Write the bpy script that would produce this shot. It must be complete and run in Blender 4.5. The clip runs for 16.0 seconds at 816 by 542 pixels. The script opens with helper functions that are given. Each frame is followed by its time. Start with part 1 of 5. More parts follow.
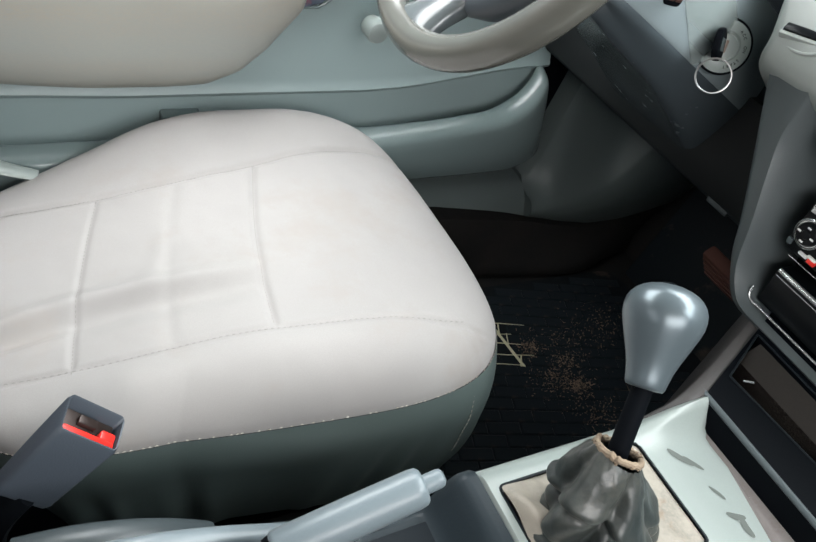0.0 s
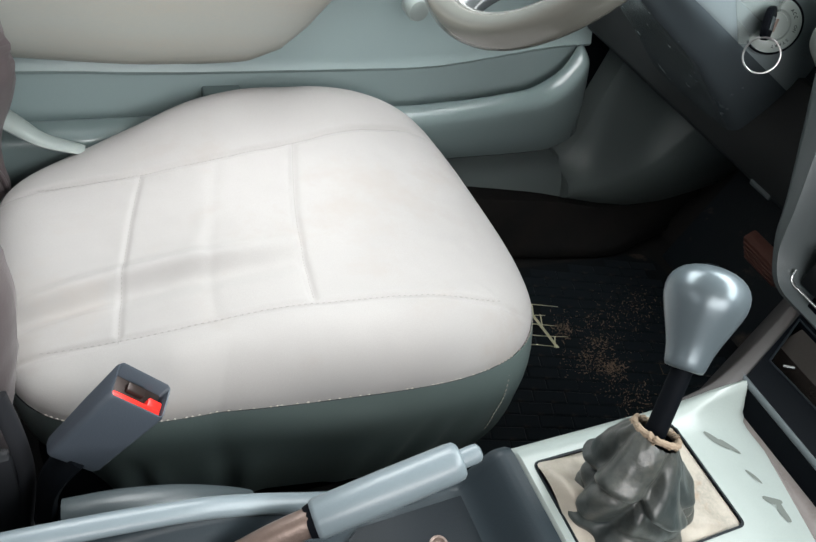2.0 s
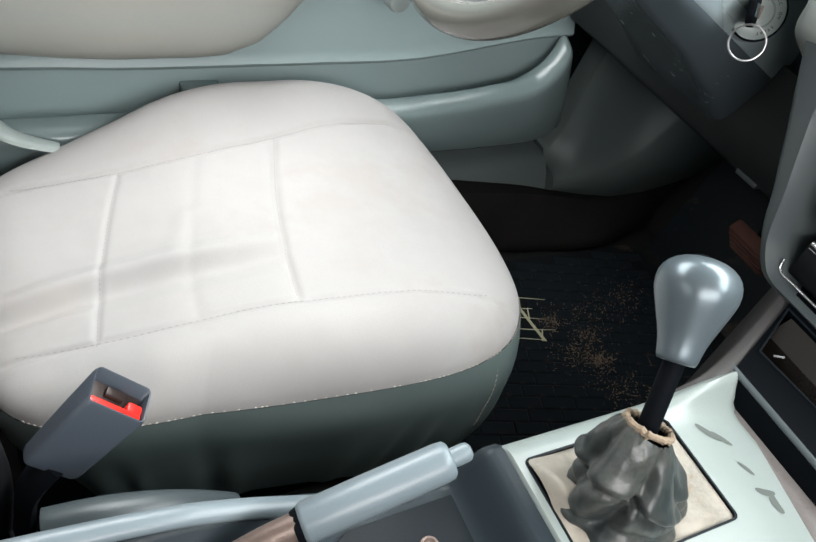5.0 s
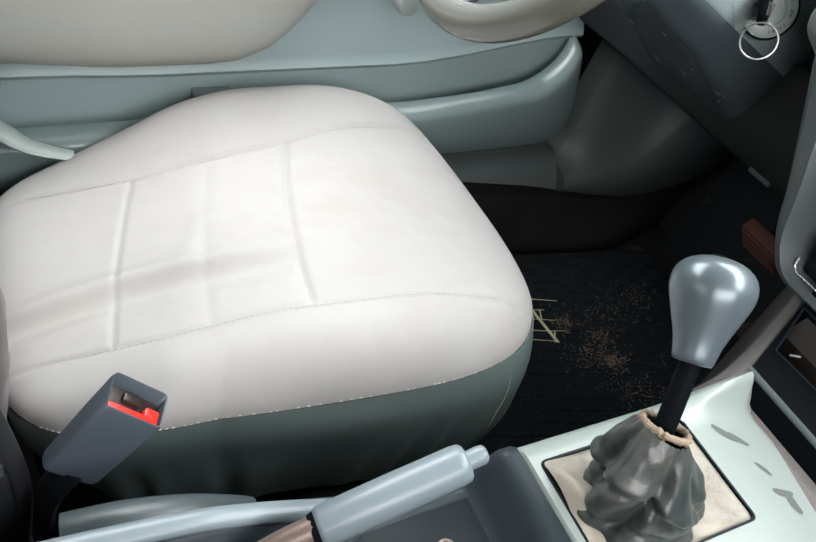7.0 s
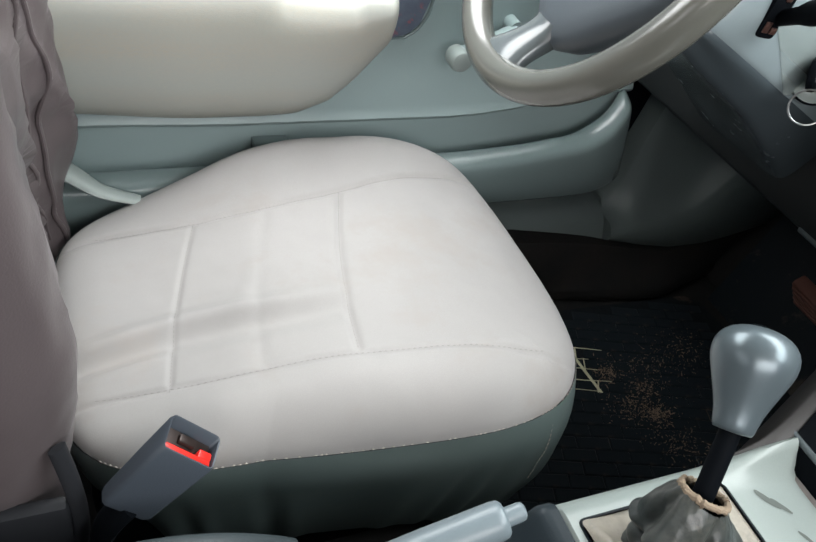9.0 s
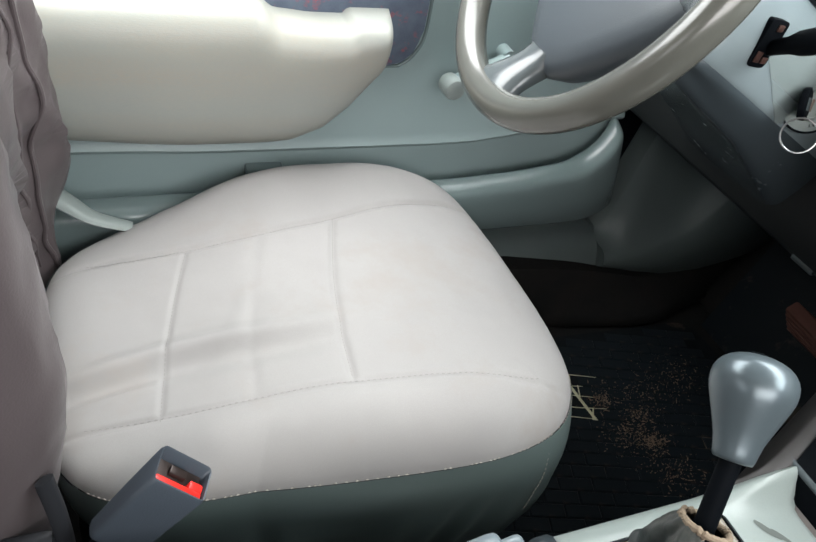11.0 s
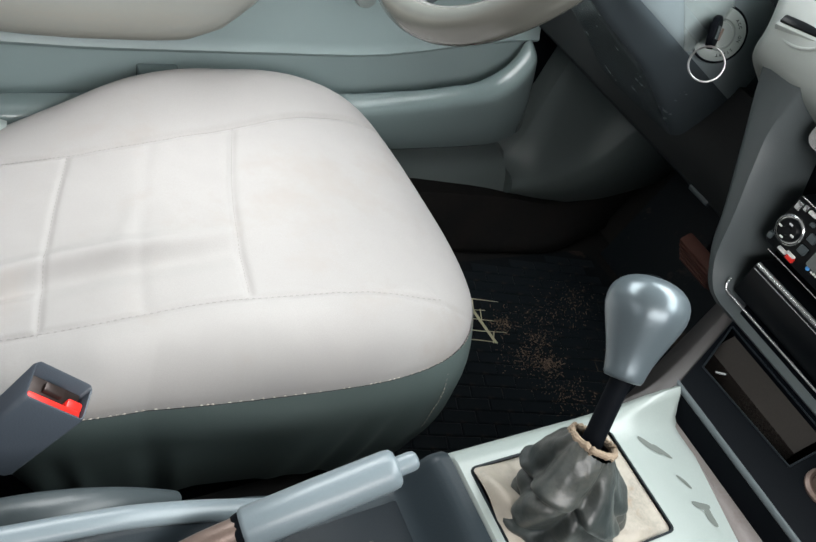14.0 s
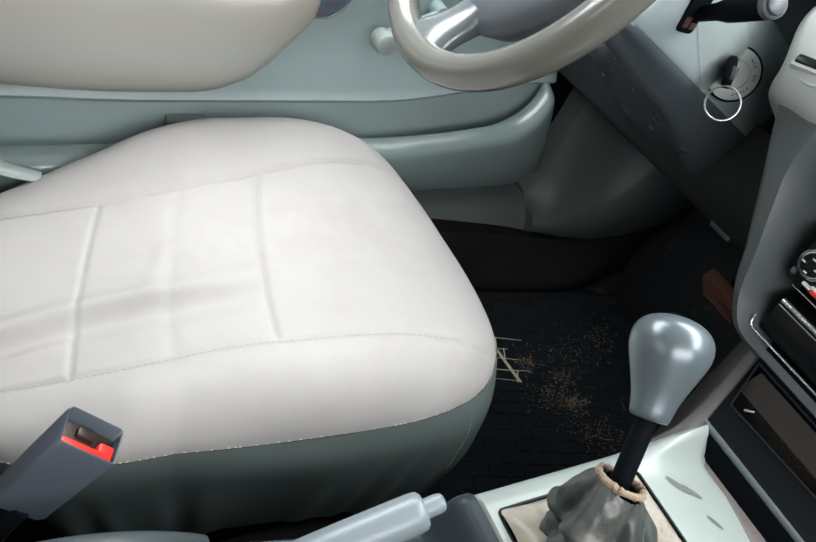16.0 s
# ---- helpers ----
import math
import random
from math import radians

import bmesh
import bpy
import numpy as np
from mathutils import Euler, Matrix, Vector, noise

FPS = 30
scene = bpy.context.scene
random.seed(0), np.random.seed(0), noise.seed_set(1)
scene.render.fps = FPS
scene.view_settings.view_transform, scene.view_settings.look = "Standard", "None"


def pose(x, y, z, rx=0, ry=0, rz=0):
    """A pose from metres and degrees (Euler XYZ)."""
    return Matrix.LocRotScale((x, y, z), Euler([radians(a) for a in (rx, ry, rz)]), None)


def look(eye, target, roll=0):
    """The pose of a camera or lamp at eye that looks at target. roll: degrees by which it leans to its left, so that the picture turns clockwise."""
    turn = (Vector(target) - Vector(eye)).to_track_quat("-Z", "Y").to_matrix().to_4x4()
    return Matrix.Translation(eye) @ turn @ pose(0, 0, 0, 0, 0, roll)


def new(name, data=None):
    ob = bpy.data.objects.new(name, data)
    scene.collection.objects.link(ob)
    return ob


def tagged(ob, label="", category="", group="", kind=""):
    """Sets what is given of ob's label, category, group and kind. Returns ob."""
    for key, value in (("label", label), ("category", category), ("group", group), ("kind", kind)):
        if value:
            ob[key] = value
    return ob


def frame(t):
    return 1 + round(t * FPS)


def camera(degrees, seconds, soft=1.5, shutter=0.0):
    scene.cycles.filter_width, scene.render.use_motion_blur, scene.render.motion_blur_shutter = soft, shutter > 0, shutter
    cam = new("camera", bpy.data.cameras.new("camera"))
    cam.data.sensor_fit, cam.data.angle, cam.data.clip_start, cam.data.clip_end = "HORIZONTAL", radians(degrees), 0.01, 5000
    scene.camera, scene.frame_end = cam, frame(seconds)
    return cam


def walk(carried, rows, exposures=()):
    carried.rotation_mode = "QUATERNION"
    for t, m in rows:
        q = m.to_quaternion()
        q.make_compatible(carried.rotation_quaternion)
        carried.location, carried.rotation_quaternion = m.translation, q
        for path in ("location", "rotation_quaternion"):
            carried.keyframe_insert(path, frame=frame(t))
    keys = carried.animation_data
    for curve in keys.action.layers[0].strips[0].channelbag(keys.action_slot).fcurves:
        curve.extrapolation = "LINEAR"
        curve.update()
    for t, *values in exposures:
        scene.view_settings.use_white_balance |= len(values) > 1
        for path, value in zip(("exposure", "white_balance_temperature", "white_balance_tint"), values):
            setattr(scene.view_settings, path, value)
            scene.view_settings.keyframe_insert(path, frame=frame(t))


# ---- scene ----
cam = camera(59.2, 16.0)
PATH = [
    (0, (0.032, -0.005, 0.804), (0.917, 1.222, -0.504), 16.6),
    (0.5, (0.029, -0.004, 0.807), (0.897, 1.221, -0.514), 16.4),
    (1, (0.027, -0.001, 0.804), (0.899, 1.213, -0.524), 16.1),
    (1.5, (0.024, -0.004, 0.802), (0.851, 1.212, -0.554), 16.0),
    (2, (0.023, -0.007, 0.804), (0.825, 1.216, -0.56), 15.9),
    (2.5, (0.025, -0.005, 0.802), (0.818, 1.22, -0.565), 15.5),
    (3, (0.023, -0.003, 0.802), (0.818, 1.214, -0.571), 15.4),
    (3.5, (0.025, -0.002, 0.8), (0.857, 1.209, -0.558), 16.2),
    (6, (0.029, 0.002, 0.796), (0.864, 1.194, -0.575), 16.1),
    (6.5, (0.03, 0.0, 0.8), (0.842, 1.206, -0.574), 15.0),
    (7, (0.025, 0.002, 0.797), (0.838, 1.214, -0.57), 14.7),
    (7.5, (0.022, 0.01, 0.813), (0.811, 1.26, -0.533), 15.3),
    (8, (0.024, 0.015, 0.846), (0.817, 1.353, -0.412), 18.4),
    (8.5, (0.023, 0.004, 0.82), (0.785, 1.321, -0.478), 14.5),
    (9, (0.018, 0.001, 0.823), (0.729, 1.322, -0.499), 12.8),
    (11.5, (0.017, 0.006, 0.82), (0.781, 1.366, -0.431), 13.7),
    (12, (0.02, 0.006, 0.819), (0.851, 1.319, -0.44), 16.0),
    (12.5, (0.022, 0.006, 0.808), (0.879, 1.27, -0.483), 17.8),
    (13, (0.027, 0.005, 0.803), (0.939, 1.19, -0.524), 21.5),
    (13.5, (0.031, 0.009, 0.802), (0.983, 1.118, -0.563), 22.8),
    (14, (0.031, 0.011, 0.802), (0.974, 1.139, -0.553), 22.1),
    (14.5, (0.027, 0.008, 0.807), (0.938, 1.185, -0.529), 20.6),
    (15, (0.026, 0.008, 0.81), (0.909, 1.224, -0.51), 18.6),
    (15.5, (0.026, 0.009, 0.808), (0.937, 1.233, -0.486), 19.1),
    (16, (0.026, 0.009, 0.809), (0.929, 1.236, -0.488), 18.9),
]
walk(cam, [(t, look(eye, target, roll)) for t, eye, target, roll in PATH], [(0, 0.24), (1.5, 0.30), (3.5, 0.40), (7.0, 0.40), (8.0, 0.52), (8.5, 0.12), (9.0, 0.07), (11.5, 0.10), (12.5, 0.11), (13.5, 0.22), (16.0, 0.34)])

# ---- light ----
world = bpy.data.worlds.new("sky")
scene.world = world
world.use_nodes = True
wn = world.node_tree.nodes
sky = wn.new("ShaderNodeTexSky")
sky.sky_type, sky.sun_disc = "NISHITA", False
sky.sun_elevation, sky.sun_rotation = radians(55), radians(200)
wn["Background"].inputs["Strength"].default_value = 0.06
world.node_tree.links.new(sky.outputs["Color"], wn["Background"].inputs["Color"])


def window_light(name, eye, target, wide, high, watts, tint):
    lamp = bpy.data.lights.new(name, "AREA")
    lamp.shape, lamp.size, lamp.size_y, lamp.energy, lamp.color = "RECTANGLE", wide, high, watts, tint
    ob = new(name, lamp)
    ob.matrix_world = look(eye, target)
    return ob


window_light("door_window_light", (0.09, 0.835, 0.95), (0.12, 0.56, 0.30), 1.04, 0.36, 12.5, (0.97, 1.0, 1.0))
window_light("windscreen_light", (0.80, 0.15, 1.07), (0.05, 0.32, 0.30), 1.40, 0.30, 15.8, (0.95, 1.0, 1.0))
window_light("passenger_window_light", (0.10, -0.62, 0.95), (0.45, 0.40, 0.45), 0.9, 0.34, 8.5, (1.0, 0.97, 0.95))
window_light("rear_window_light", (-1.28, 0.15, 0.98), (0.2, 0.25, 0.4), 1.1, 0.35, 2.5, (1.0, 0.97, 0.94))

# ---- materials ----


def material(name, colour, rough=0.5, metal=0.0, second=None, patch=3.0, grain=300.0, bump=0.1, amount=0.5, spots=None,
             spot_scale=8.0, spot_edge=0.6, coat=0.0, sheen=0.0, stretch=(1, 1, 1), rough_var=0.04, spec=0.5, speck=0.09):
    """Painted, moulded or woven surface: colour broken by broad patches, fine grain and stains, with fine relief."""
    m = bpy.data.materials.new(name)
    m.use_nodes = True
    n, l = m.node_tree.nodes, m.node_tree.links
    b = n["Principled BSDF"]
    b.inputs["Metallic"].default_value = metal
    b.inputs["Specular IOR Level"].default_value = spec
    b.inputs["Coat Weight"].default_value = coat
    b.inputs["Coat Roughness"].default_value = 0.15
    b.inputs["Sheen Weight"].default_value = sheen
    tc = n.new("ShaderNodeTexCoord")
    mp = n.new("ShaderNodeMapping")
    mp.inputs["Scale"].default_value = stretch
    l.new(tc.outputs["Object"], mp.inputs["Vector"])

    def tex(scale, detail, rough_=0.55):
        t = n.new("ShaderNodeTexNoise")
        t.inputs["Scale"].default_value = scale
        t.inputs["Detail"].default_value = detail
        t.inputs["Roughness"].default_value = rough_
        l.new(mp.outputs["Vector"], t.inputs["Vector"])
        return t.outputs["Fac"]

    def ramp(fac, lo, hi):
        r = n.new("ShaderNodeMapRange")
        r.inputs["From Min"].default_value, r.inputs["From Max"].default_value = lo, hi
        l.new(fac, r.inputs["Value"])
        return r.outputs["Result"]

    def mix(fac, a, c):
        x = n.new("ShaderNodeMix")
        x.data_type = "RGBA"
        if isinstance(fac, float):
            x.inputs["Factor"].default_value = fac
        else:
            l.new(fac, x.inputs["Factor"])
        for sock, v in ((x.inputs["A"], a), (x.inputs["B"], c)):
            if isinstance(v, tuple):
                sock.default_value = (*v, 1)
            else:
                l.new(v, sock)
        return x.outputs["Result"]

    second = second or tuple(c * 0.8 for c in colour)
    broad = tex(patch, 3.0)
    fine = tex(grain, 2.0)
    col = mix(ramp(broad, 0.35, 0.68), colour, mix(amount, colour, second))
    col = mix(ramp(fine, 0.3, 0.9), col, mix(speck, colour, tuple(c * 0.3 for c in colour)))
    if spots:
        col = mix(ramp(tex(spot_scale, 6.0, 0.65), spot_edge, spot_edge + 0.12), col, spots)
    l.new(col, b.inputs["Base Color"])
    rr = n.new("ShaderNodeMapRange")
    rr.inputs["To Min"].default_value, rr.inputs["To Max"].default_value = max(0.03, rough - rough_var), min(1, rough + rough_var)
    l.new(tex(patch * 6, 4.0), rr.inputs["Value"])
    l.new(rr.outputs["Result"], b.inputs["Roughness"])
    bp = n.new("ShaderNodeBump")
    bp.inputs["Strength"].default_value = bump
    bp.inputs["Distance"].default_value = 0.0007
    l.new(fine, bp.inputs["Height"])
    l.new(bp.outputs["Normal"], b.inputs["Normal"])
    return m


M = {}
M["fabric"] = material("seat_fabric", (0.352, 0.337, 0.327), 0.92, second=(0.270, 0.260, 0.256), patch=5, grain=1100, bump=0.13, sheen=0.1,
                       spots=(0.318, 0.296, 0.280), spot_scale=8, spot_edge=0.52, speck=0.2, rough_var=0.1)
M["thread"] = material("dark_thread", (0.27, 0.255, 0.25), 0.9, grain=900)
M["thread_light"] = material("light_thread", (0.55, 0.50, 0.45), 0.9, grain=900)
M["skirt"] = material("seat_side_vinyl", (0.135, 0.175, 0.168), 0.36, second=(0.108, 0.142, 0.139), patch=9, grain=500, bump=0.2, spec=0.4)
M["cover"] = material("backrest_cover", (0.095, 0.076, 0.078), 0.34, second=(0.058, 0.046, 0.050), patch=7, grain=600, bump=0.2, sheen=0.06, speck=0.2, rough_var=0.1)
M["cover_edge"] = material("black_vinyl", (0.018, 0.019, 0.022), 0.5, grain=500, spec=0.3)
M["grey"] = material("grey_trim_plastic", (0.078, 0.092, 0.095), 0.34, second=(0.068, 0.080, 0.083), patch=5, grain=700, bump=0.18)
M["light_grey"] = material("light_grey_plastic", (0.275, 0.315, 0.30), 0.3, second=(0.235, 0.265, 0.25), patch=9, grain=600, bump=0.12,
                           spots=(0.24, 0.215, 0.175), spot_scale=22, spot_edge=0.66)
M["dark_grey"] = material("dark_grey_plastic", (0.0095, 0.013, 0.016), 0.45, second=(0.007, 0.010, 0.012), patch=6, grain=700, bump=0.18, spec=0.12)
M["mid_grey"] = material("mid_grey_plastic", (0.062, 0.077, 0.083), 0.36, second=(0.05, 0.063, 0.068), patch=6, grain=700, bump=0.18)
M["black"] = material("black_plastic", (0.004, 0.005, 0.0066), 0.6, grain=600, bump=0.1, spec=0.03)
M["brake_grip"] = material("blue_grey_grip", (0.155, 0.19, 0.207), 0.34, second=(0.13, 0.16, 0.177), patch=14, grain=600, bump=0.12)
M["buckle"] = material("buckle_plastic", (0.052, 0.064, 0.080), 0.45, grain=800, bump=0.2)
M["red"] = material("red_plastic", (0.75, 0.03, 0.02), 0.3, second=(0.6, 0.02, 0.02), patch=40)
M["rust"] = material("worn_brown_steel", (0.17, 0.125, 0.105), 0.4, metal=0.4, second=(0.08, 0.055, 0.045), patch=40, grain=500, bump=0.4)
M["knob"] = material("satin_grey_knob", (0.105, 0.131, 0.144), 0.28, metal=0.35, second=(0.118, 0.147, 0.16), patch=12, grain=500, bump=0.01, rough_var=0.01, speck=0.03)
M["leather"] = material("worn_gaiter_leather", (0.030, 0.038, 0.038), 0.36, second=(0.085, 0.084, 0.072), patch=20, grain=350, bump=0.3, amount=0.9,
                        spots=(0.19, 0.175, 0.145), spot_scale=34, spot_edge=0.68, speck=0.2, rough_var=0.1)
M["worn_leather"] = material("pale_worn_leather", (0.40, 0.36, 0.30), 0.6, second=(0.20, 0.19, 0.165), patch=22, grain=350, bump=0.3, amount=0.9,
                             spots=(0.22, 0.15, 0.10), spot_scale=26, spot_edge=0.64, speck=0.2, rough_var=0.1)
M["frayed"] = material("frayed_leather", (0.24, 0.185, 0.13), 0.9, second=(0.2, 0.14, 0.09), patch=90, grain=700, bump=0.8)
M["steel"] = material("bright_steel", (0.42, 0.42, 0.42), 0.28, metal=1.0, grain=300, bump=0.03)
M["chrome"] = material("silver_trim", (0.55, 0.57, 0.57), 0.25, metal=0.9, grain=300, bump=0.03)
M["wheel"] = material("polished_wheel_rim", (0.120, 0.119, 0.104), 0.24, second=(0.098, 0.096, 0.084), patch=12, grain=600, bump=0.03, coat=0.5)
M["wheel_spoke"] = material("grey_wheel_spoke", (0.11, 0.125, 0.13), 0.25, grain=500, bump=0.08, coat=0.4)
M["wheel_pad"] = material("dark_wheel_pad", (0.075, 0.088, 0.10), 0.42, grain=800, bump=0.2)
M["armrest"] = material("cream_armrest_vinyl", (0.33, 0.355, 0.335), 0.42, second=(0.37, 0.325, 0.26), patch=6, grain=500, bump=0.15, amount=0.8,
                        stretch=(0.4, 1, 2.2))
M["door"] = material("door_panel_plastic", (0.305, 0.385, 0.383), 0.38, second=(0.265, 0.34, 0.342), patch=4, grain=700, bump=0.2)
M["pocket"] = material("door_pocket_plastic", (0.175, 0.225, 0.225), 0.2, rough_var=0.02, spec=0.6, second=(0.15, 0.195, 0.196), patch=5, grain=700, bump=0.18)
M["cloth"] = material("patterned_door_cloth", (0.13, 0.16, 0.21), 0.9, second=(0.09, 0.11, 0.16), patch=60, grain=600, bump=0.3, amount=1.0,
                      spots=(0.34, 0.10, 0.12), spot_scale=70, spot_edge=0.58)
M["carpet"] = material("brown_carpet", (0.017, 0.0175, 0.0175), 0.95, second=(0.036, 0.030, 0.026), patch=14, grain=700, bump=0.9, spec=0.15, speck=0.2, rough_var=0.1)
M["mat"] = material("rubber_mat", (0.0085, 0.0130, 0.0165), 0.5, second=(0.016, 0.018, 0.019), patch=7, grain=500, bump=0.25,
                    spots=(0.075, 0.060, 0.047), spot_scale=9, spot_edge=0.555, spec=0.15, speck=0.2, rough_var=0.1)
M["mat_joint"] = material("dusty_mat_joint", (0.006, 0.008, 0.010), 0.8, patch=9, grain=400,
                          spots=(0.13, 0.095, 0.065), spot_scale=7, spot_edge=0.62, spec=0.2, speck=0.2, rough_var=0.1)
M["frayed_mesh"] = material("bare_mat_mesh", (0.62, 0.60, 0.42), 0.8, second=(0.45, 0.4, 0.25), patch=40, grain=400)
M["dust"] = material("brown_dust", (0.24, 0.165, 0.115), 0.95, second=(0.08, 0.06, 0.045), patch=60, grain=500, bump=0.5, speck=0.2, rough_var=0.1)
M["pedal"] = material("worn_pedal_rubber", (0.14, 0.062, 0.048), 0.75, second=(0.09, 0.04, 0.03), patch=40, grain=300, bump=0.5, spec=0.2)
M["tray"] = material("dusty_tray_plastic", (0.175, 0.160, 0.155), 0.5, second=(0.105, 0.085, 0.075), patch=18, grain=400, bump=0.25, amount=0.9, spec=0.4, rough_var=0.12)
M["flap"] = material("dark_brown_gloss_plastic", (0.016, 0.014, 0.0125), 0.22, second=(0.022, 0.019, 0.016), patch=14, grain=400, bump=0.1, spec=0.4)
M["gloss_black"] = material("gloss_black_plastic", (0.003, 0.004, 0.005), 0.3, grain=500, bump=0.04, spec=0.15)
M["flank"] = material("brown_grey_console_plastic", (0.062, 0.058, 0.057), 0.5, second=(0.048, 0.045, 0.044), patch=9, grain=600, bump=0.25, spec=0.35)
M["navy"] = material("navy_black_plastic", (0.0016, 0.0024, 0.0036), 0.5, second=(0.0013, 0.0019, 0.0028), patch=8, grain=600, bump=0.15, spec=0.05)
M["copper"] = material("brown_copper_contact", (0.11, 0.055, 0.045), 0.4, metal=0.5, second=(0.06, 0.028, 0.022), patch=60, grain=300)
M["rear"] = material("blue_grey_console_plastic", (0.022, 0.031, 0.037), 0.42, second=(0.017, 0.025, 0.030), patch=7, grain=600, bump=0.15, spec=0.22)
M["latch"] = material("worn_latch_metal", (0.055, 0.040, 0.036), 0.3, metal=0.5, second=(0.03, 0.022, 0.02), patch=60, grain=400)
# tone of the shadow strokes drawn on the gear panel
M["shade_tone"] = material("painted_shadow", (0.11, 0.125, 0.115), 0.6, grain=500)
M["headliner"] = material("headliner_cloth", (0.30, 0.29, 0.28), 0.95, grain=700, bump=0.3)
M["tape"] = material("clear_tape_film", (0.36, 0.42, 0.41), 0.16, second=(0.30, 0.35, 0.345), patch=18, grain=300, bump=0.05, coat=0.4)
M["tape"].node_tree.nodes["Principled BSDF"].inputs["Alpha"].default_value = 0.38
M["display"] = material("grey_display", (0.10, 0.115, 0.11), 0.14, grain=200, bump=0.0)
M["white"] = material("white_print", (0.7, 0.7, 0.68), 0.5, grain=400)
M["blue"] = material("blue_print", (0.08, 0.3, 0.7), 0.5, grain=400)
# the column's plastic again, darkened for the shade on its underside
M["column_shaded"] = material("column_shaded_plastic", (0.060, 0.075, 0.084), 0.26, second=(0.052, 0.065, 0.072), patch=7, grain=700, bump=0.1, spec=0.4)
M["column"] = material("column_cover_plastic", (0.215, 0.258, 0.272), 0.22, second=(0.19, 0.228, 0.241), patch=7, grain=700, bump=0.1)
# the surround's plastic made paler, for the light that falls on the top
M["stack_top"] = material("lit_stack_plastic", (0.31, 0.335, 0.315), 0.36, second=(0.27, 0.295, 0.28), patch=9, grain=600, bump=0.1)
M["kick"] = material("dark_trim_plastic", (0.125, 0.153, 0.150), 0.42, second=(0.108, 0.133, 0.131), patch=6, grain=700, bump=0.2, spec=0.3)
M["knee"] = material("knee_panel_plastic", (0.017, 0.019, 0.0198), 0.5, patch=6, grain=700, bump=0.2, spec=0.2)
M["ground"] = material("grey_ground", (0.22, 0.20, 0.18), 0.9, patch=0.6, grain=30, bump=0.5)

# ---- mesh helpers ----


def finish(bm, sharp=38):
    bmesh.ops.recalc_face_normals(bm, faces=bm.faces[:])
    me = bpy.data.meshes.new("mesh")
    bm.to_mesh(me)
    bm.free()
    me.shade_smooth()
    me.set_sharp_from_angle(angle=radians(sharp))
    return me


def thing(name, base, label, category, group="", kind=""):
    ob = new(name)
    ob.empty_display_size = 0.02
    ob.location = base
    ob["base"] = base
    return tagged(ob, label, category, group, kind)


def part(name, bm, mat, parent, label="", sharp=38):
    """One mesh, built in the place's own coordinates, under a thing or under a part."""
    top = parent if parent.parent is None else parent.parent
    bmesh.ops.translate(bm, verts=bm.verts[:], vec=-Vector(top.location))
    me = finish(bm, sharp)
    me.name = name
    me.materials.append(mat)
    ob = new(name, me)
    ob.parent = parent
    if label:
        ob["label"] = label
    return ob


def solid(name, bm, mat, label, category, kind="structure", sharp=38):
    me = finish(bm, sharp)
    me.name = name
    me.materials.append(mat)
    return tagged(new(name, me), label, category, "", kind)


def box(bm, x0, x1, y0, y1, z0, z1, bevel=0.0, m=None, seg=2):
    r = bmesh.ops.create_cube(bm, size=1.0)
    vs = r["verts"]
    for v in vs:
        v.co = Vector(((x0 + x1) / 2 + v.co.x * (x1 - x0), (y0 + y1) / 2 + v.co.y * (y1 - y0), (z0 + z1) / 2 + v.co.z * (z1 - z0)))
    if bevel:
        edges = list({e for v in vs for e in v.link_edges})
        res = bmesh.ops.bevel(bm, geom=edges, offset=bevel, segments=seg, affect="EDGES", profile=0.5)
        vs = list({v for f in res["faces"] for v in f.verts} | {v for v in vs if v.is_valid})
    if m is not None:
        bmesh.ops.transform(bm, matrix=m, verts=vs)
    return bm


def loft(bm, rings, closed=True, cap=True):
    """Skin a row of rings that have the same number of points."""
    rows = [[bm.verts.new(p) for p in ring] for ring in rings]
    n = len(rows[0])
    for a, b in zip(rows, rows[1:]):
        for k in range(n if closed else n - 1):
            j = (k + 1) % n
            bm.faces.new((a[k], a[j], b[j], b[k]))
    if cap and closed:
        bm.faces.new(rows[0][::-1])
        bm.faces.new(rows[-1])
    return bm


def tube(bm, pts, radii, n=16, cap=True, flat=1.0):
    """A round bar that follows the points, with a radius at each."""
    pts = [Vector(p) for p in pts]
    if not isinstance(radii, (list, tuple)):
        radii = [radii] * len(pts)
    rings, side = [], None
    for k, p in enumerate(pts):
        d = (pts[min(k + 1, len(pts) - 1)] - pts[max(k - 1, 0)]).normalized()
        if side is None:
            side = d.cross(Vector((0, 0, 1)))
            if side.length < 0.05:
                side = d.cross(Vector((0, 1, 0)))
        side = (side - d * side.dot(d)).normalized()
        up = side.cross(d)
        rings.append([p + radii[k] * (math.cos(a) * side + flat * math.sin(a) * up) for a in (2 * math.pi * i / n for i in range(n))])
    return loft(bm, rings, True, cap)


